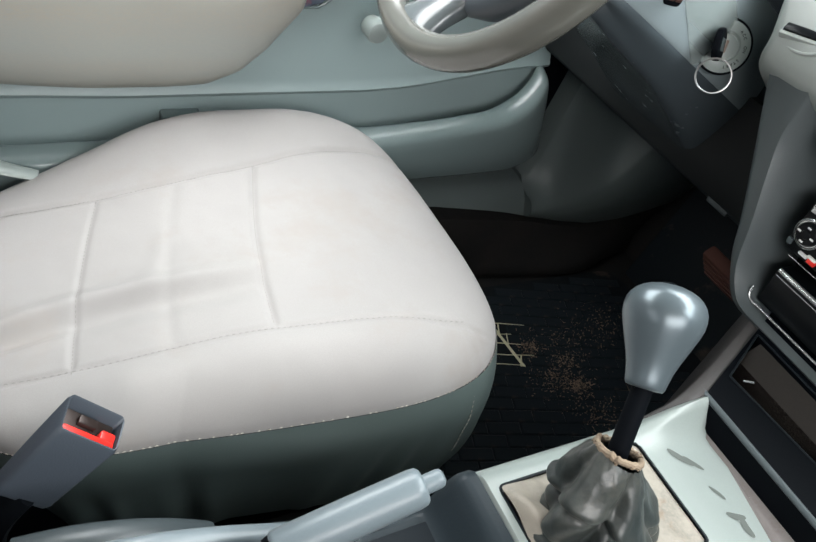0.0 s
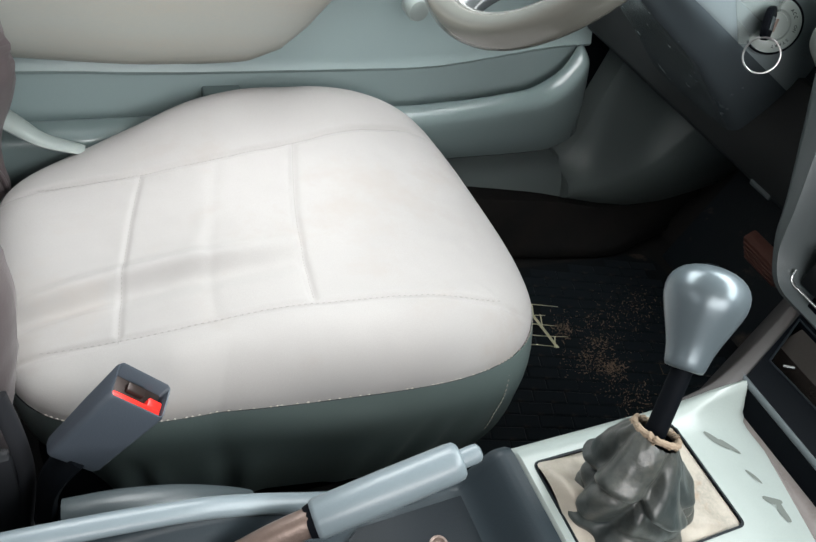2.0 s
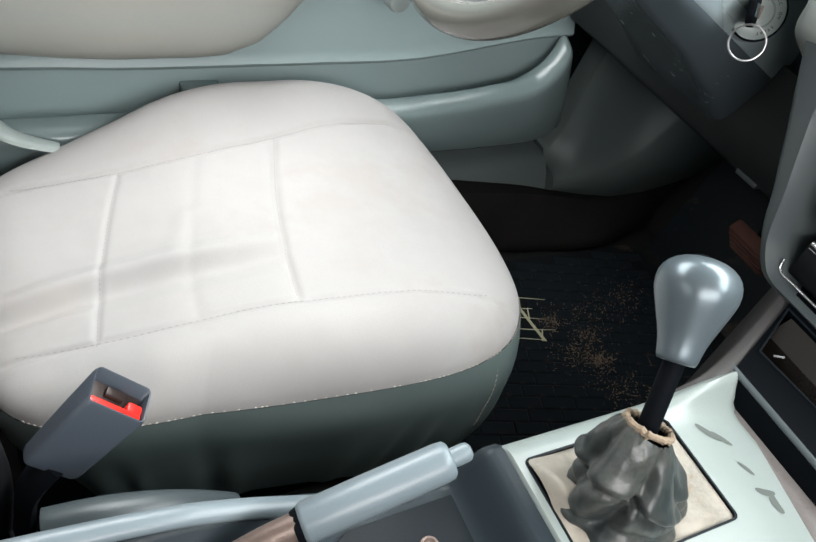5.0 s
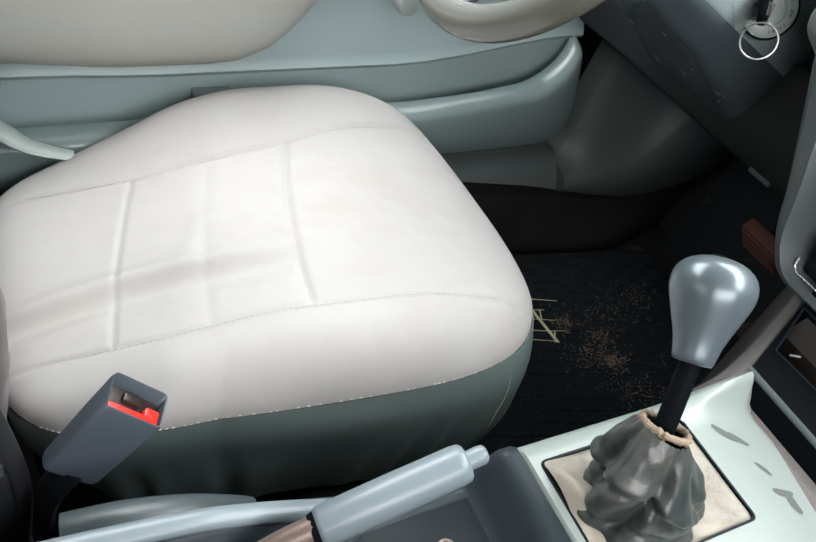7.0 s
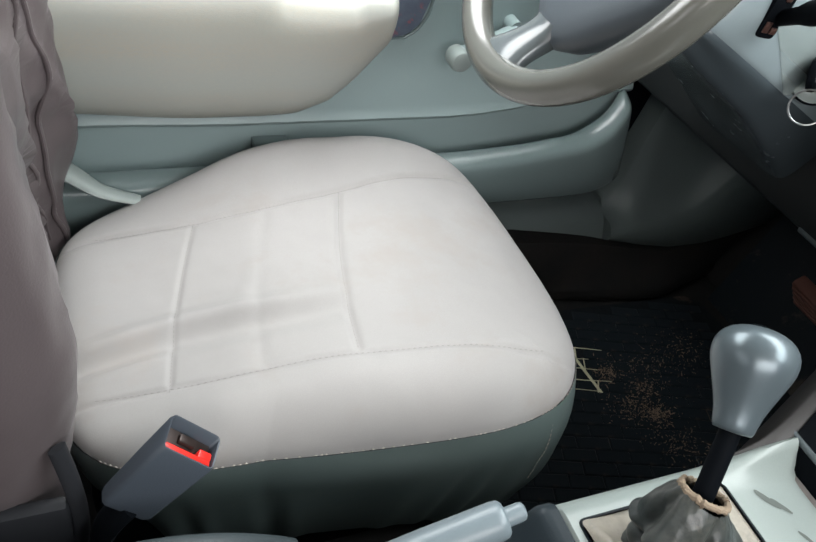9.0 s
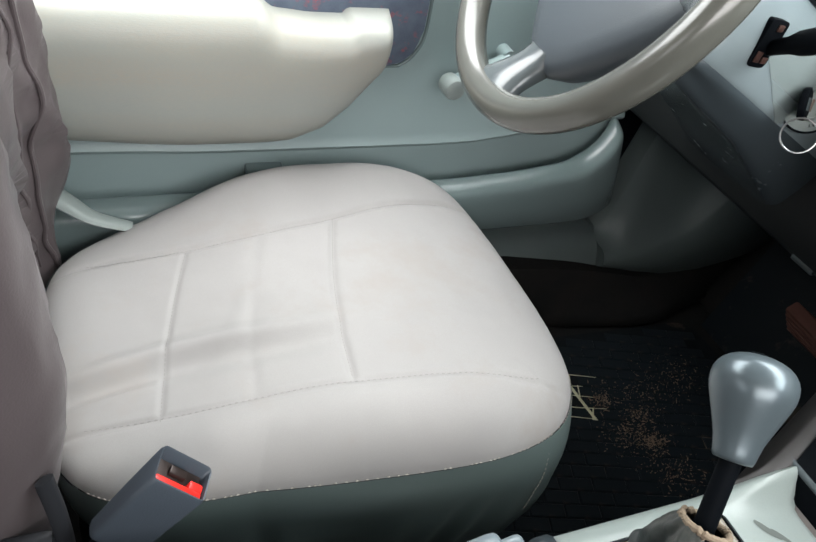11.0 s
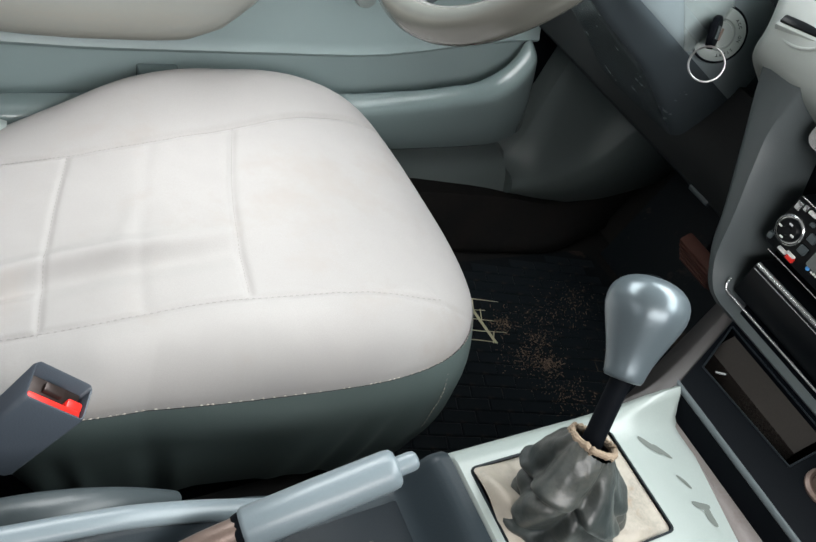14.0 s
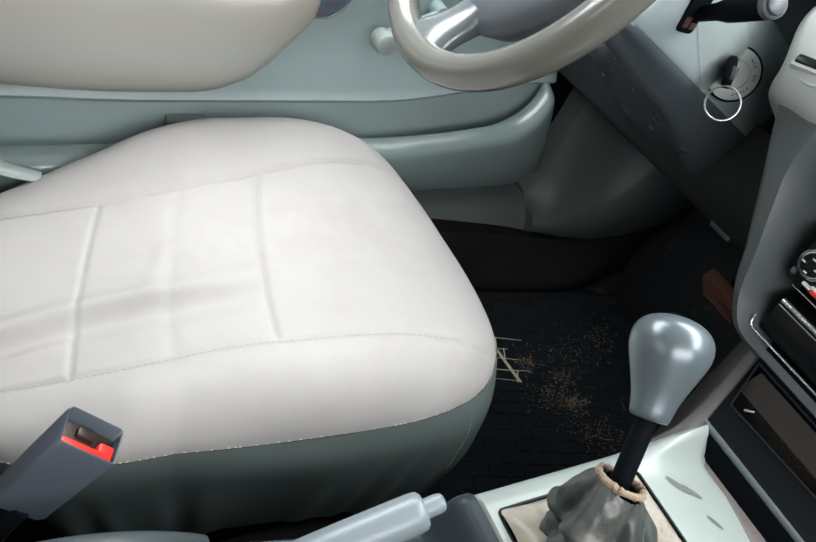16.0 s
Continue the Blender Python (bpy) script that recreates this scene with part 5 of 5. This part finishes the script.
tube(bm, [ST0, ST0 + sd * 0.03, ST0 + sd * 0.045, ST0 + sd * 0.085, ST1], [0.0065, 0.0075, 0.0105, 0.0115, 0.0110], 22)
stalk = part("stalk", bm, M["black"], column, "black wiper stalk")
bm = bmesh.new()
revolve(bm, ST1 - sd * 0.001, sd, [(0, 0.0113), (0.006, 0.0113), (0.0075, 0.0095), (0.0065, 0.0085), (0.0095, 0.0080), (0.0105, 0.006)], 28)
part("stalk_cap", bm, M["mid_grey"], stalk, "dark grey end cap")

# ---- steering wheel ----
wheel = thing("steering_wheel", (0.454, 0.580, 0.678), "worn grey-brown steering wheel, turned, with dark centre pad", "steering wheel")
W_C = Vector((0.4544, 0.5803, 0.6776))
W_N, W_U, W_V = Vector((-0.884, 0.1076, 0.4549)), Vector((-0.1208, -0.9927, 0.0)), Vector((0.4516, -0.0549, 0.8905))


def wh(u, v, n=0.0):
    return W_C + W_U * u + W_V * v + W_N * n


bm = bmesh.new()
rows = []
for k in range(120):
    a = 2 * math.pi * k / 120
    c = 0.1831
    row = []
    for i in range(22):
        t = 2 * math.pi * i / 22
        rr = 0.0160
        row.append(bm.verts.new(wh((c + rr * math.cos(t)) * math.cos(a), (c + rr * math.cos(t)) * math.sin(a), rr * 1.08 * math.sin(t))))
    rows.append(row)
for k in range(120):
    a, b = rows[k], rows[(k + 1) % 120]
    for i in range(22):
        j = (i + 1) % 22
        bm.faces.new((a[i], a[j], b[j], b[i]))
rim = part("rim", bm, M["wheel"], wheel, "worn glossy grey-brown rim", 80)
TURN_ = radians(-88)
for q in range(4):
    ang = TURN_ + q * math.pi / 2
    bm = bmesh.new()
    ca, sa = math.cos(ang), math.sin(ang)
    secs = []
    for s in np.linspace(0, 1, 12):
        r = 0.118 + 0.060 * s
        n = -0.030 + 0.026 * ease(s)
        half = 0.021 + 0.002 * s + 0.018 * s ** 3
        th = 0.016 - 0.003 * s
        ring = []
        for i in range(16):
            t = 2 * math.pi * i / 16
            side = half * math.copysign(abs(math.cos(t)) ** 0.7, math.cos(t))
            hh = th * math.copysign(abs(math.sin(t)) ** 0.8, math.sin(t))
            ring.append(wh(r * ca - side * sa, r * sa + side * ca, n + hh))
        secs.append(ring)
    loft(bm, secs)
    part("spoke", bm, M["wheel_spoke"], wheel, "grey moulded spoke", 60)
bm = bmesh.new()
secs = []
for n, g in ((-0.075, 0.75), (-0.055, 0.95), (-0.035, 1.0), (-0.026, 0.98), (-0.020, 0.92), (-0.016, 0.80), (-0.013, 0.5), (-0.012, 0.2)):
    ring = []
    for k in range(64):
        t = 2 * math.pi * k / 64
        c, s = math.cos(t), math.sin(t)
        x, y = 0.120 * math.copysign(abs(c) ** 0.52, c) * g, 0.112 * math.copysign(abs(s) ** 0.52, s) * g
        a = TURN_ + math.pi / 4
        ring.append(wh(x * math.cos(a) - y * math.sin(a), x * math.sin(a) + y * math.cos(a), n))
    secs.append(ring)
loft(bm, secs)
part("centre_pad", bm, M["wheel_pad"], wheel, "dark blue-grey centre pad", 60)
bm = bmesh.new()
tube(bm, [wh(0, 0, -0.13), wh(0, 0, -0.06)], [0.045, 0.05], 28)
part("hub", bm, M["dark_grey"], wheel)

# ---- pedal ----
pedal = thing("brake_pedal", (0.90, 0.45, 0.22), "worn reddish-brown rubber brake pedal", "pedal")
pm = pose(0.905, 0.445, 0.215, 0, -38, 0)
bm = bmesh.new()
box(bm, -0.011, 0.011, -0.036, 0.036, -0.030, 0.030, 0.005, pm)
pad_ = part("pad", bm, M["pedal"], pedal, "reddish-brown ribbed rubber pad")
for k in range(4):
    bm = bmesh.new()
    z = -0.020 + k * 0.0133
    box(bm, -0.0135, -0.0100, -0.031, 0.031, z - 0.0032, z + 0.0032, 0.001, pm)
    part("rib", bm, M["pedal"], pad_)
bm = bmesh.new()
tube(bm, smooth_line([pm @ Vector((0.008, 0, 0)), pm @ Vector((0.035, 0, 0.03)), (0.96, 0.445, 0.40), (0.93, 0.445, 0.58)], 16), [0.008] * 17, 10)
part("arm", bm, M["black"], pedal)

# ---- wear on the mat ----
wear = thing("bare_mesh", (0.655, 0.56, 0.001), "pale bare mesh where the mat is worn through", "worn patch")
bm = bmesh.new()
for j in range(5):
    a = MAT_TURN @ Vector((-0.03, 0.052 + 0.0215 * j, 0.0030))
    b = MAT_TURN @ Vector((0.030 + 0.014 * ((j * 2) % 3), 0.052 + 0.0215 * j, 0.0030))
    tube(bm, [a, a.lerp(b, 0.5) + Vector((0, 0.0015 * (-1) ** j, 0)), b], [0.0011, 0.0008, 0.0005], 5)
for a, b in (((-0.004, 0.142), (0.034, 0.050)), ((-0.001, 0.142), (0.037, 0.050)), ((0.020, 0.095), (0.022, 0.118)), ((-0.020, 0.075), (-0.019, 0.138)), ((0.03, 0.050), (0.036, 0.072)), ((0.010, 0.118), (0.012, 0.138))):
    tube(bm, [MAT_TURN @ Vector((*a, 0.0024)), MAT_TURN @ Vector((*b, 0.0024))], 0.0012, 5)
part("mesh_threads", bm, M["frayed_mesh"], wear)
rg = random.Random(21)
dust = bmesh.new()
DUSTY = ((0.735, 0.452, 0.022), (0.735, 0.452, 0.012), (0.700, 0.475, 0.020), (0.735, 0.395, 0.024), (0.770, 0.535, 0.030), (0.745, 0.500, 0.014), (0.855, 0.555, 0.035), (0.700, 0.540, 0.012))
for k in range(1500):
    s = rg.random()
    cx, cy, spread = rg.choice(DUSTY)
    x, y = cx + rg.gauss(0, spread), cy + rg.gauss(0, spread * 0.7)
    a = rg.choice((-17, 73, 20)) + rg.gauss(0, 35)
    ln, w = rg.uniform(0.0004, 0.0040) * rg.random() ** 2, rg.uniform(0.0002, 0.0006)
    box(dust, -ln, ln, -w, w, 0, 0.0006, 0, pose(x, y, 0.0032, 0, 0, a))
solid("dust", dust, M["dust"], "brown dust and crumbs scattered over the rubber mat", "dust", "stuff")

# ---- pads of the mat, last ----
for p in MAT_PADS[:290]:
    ob = new("pad", pads[rng.choice((0, 0, 1, 1, 2))])
    ob.parent = fmat
    ob.matrix_local = Matrix.Translation(p - Vector(fmat.location)) @ pose(0, 0, 0, rng.gauss(0, 0.6), rng.gauss(0, 0.6), -17 + rng.gauss(0, 0.5))
rest = bmesh.new()
for p in MAT_PADS[290:]:
    box(rest, -0.0243, 0.0243, -0.0099, 0.0099, 0, 0.0024, 0, Matrix.Translation(p) @ pose(0, 0, 0, 0, 0, -17))
if len(rest.verts):
    tagged(part("far_pads", rest, M["mat"], fmat), kind="stuff")
else:
    rest.free()
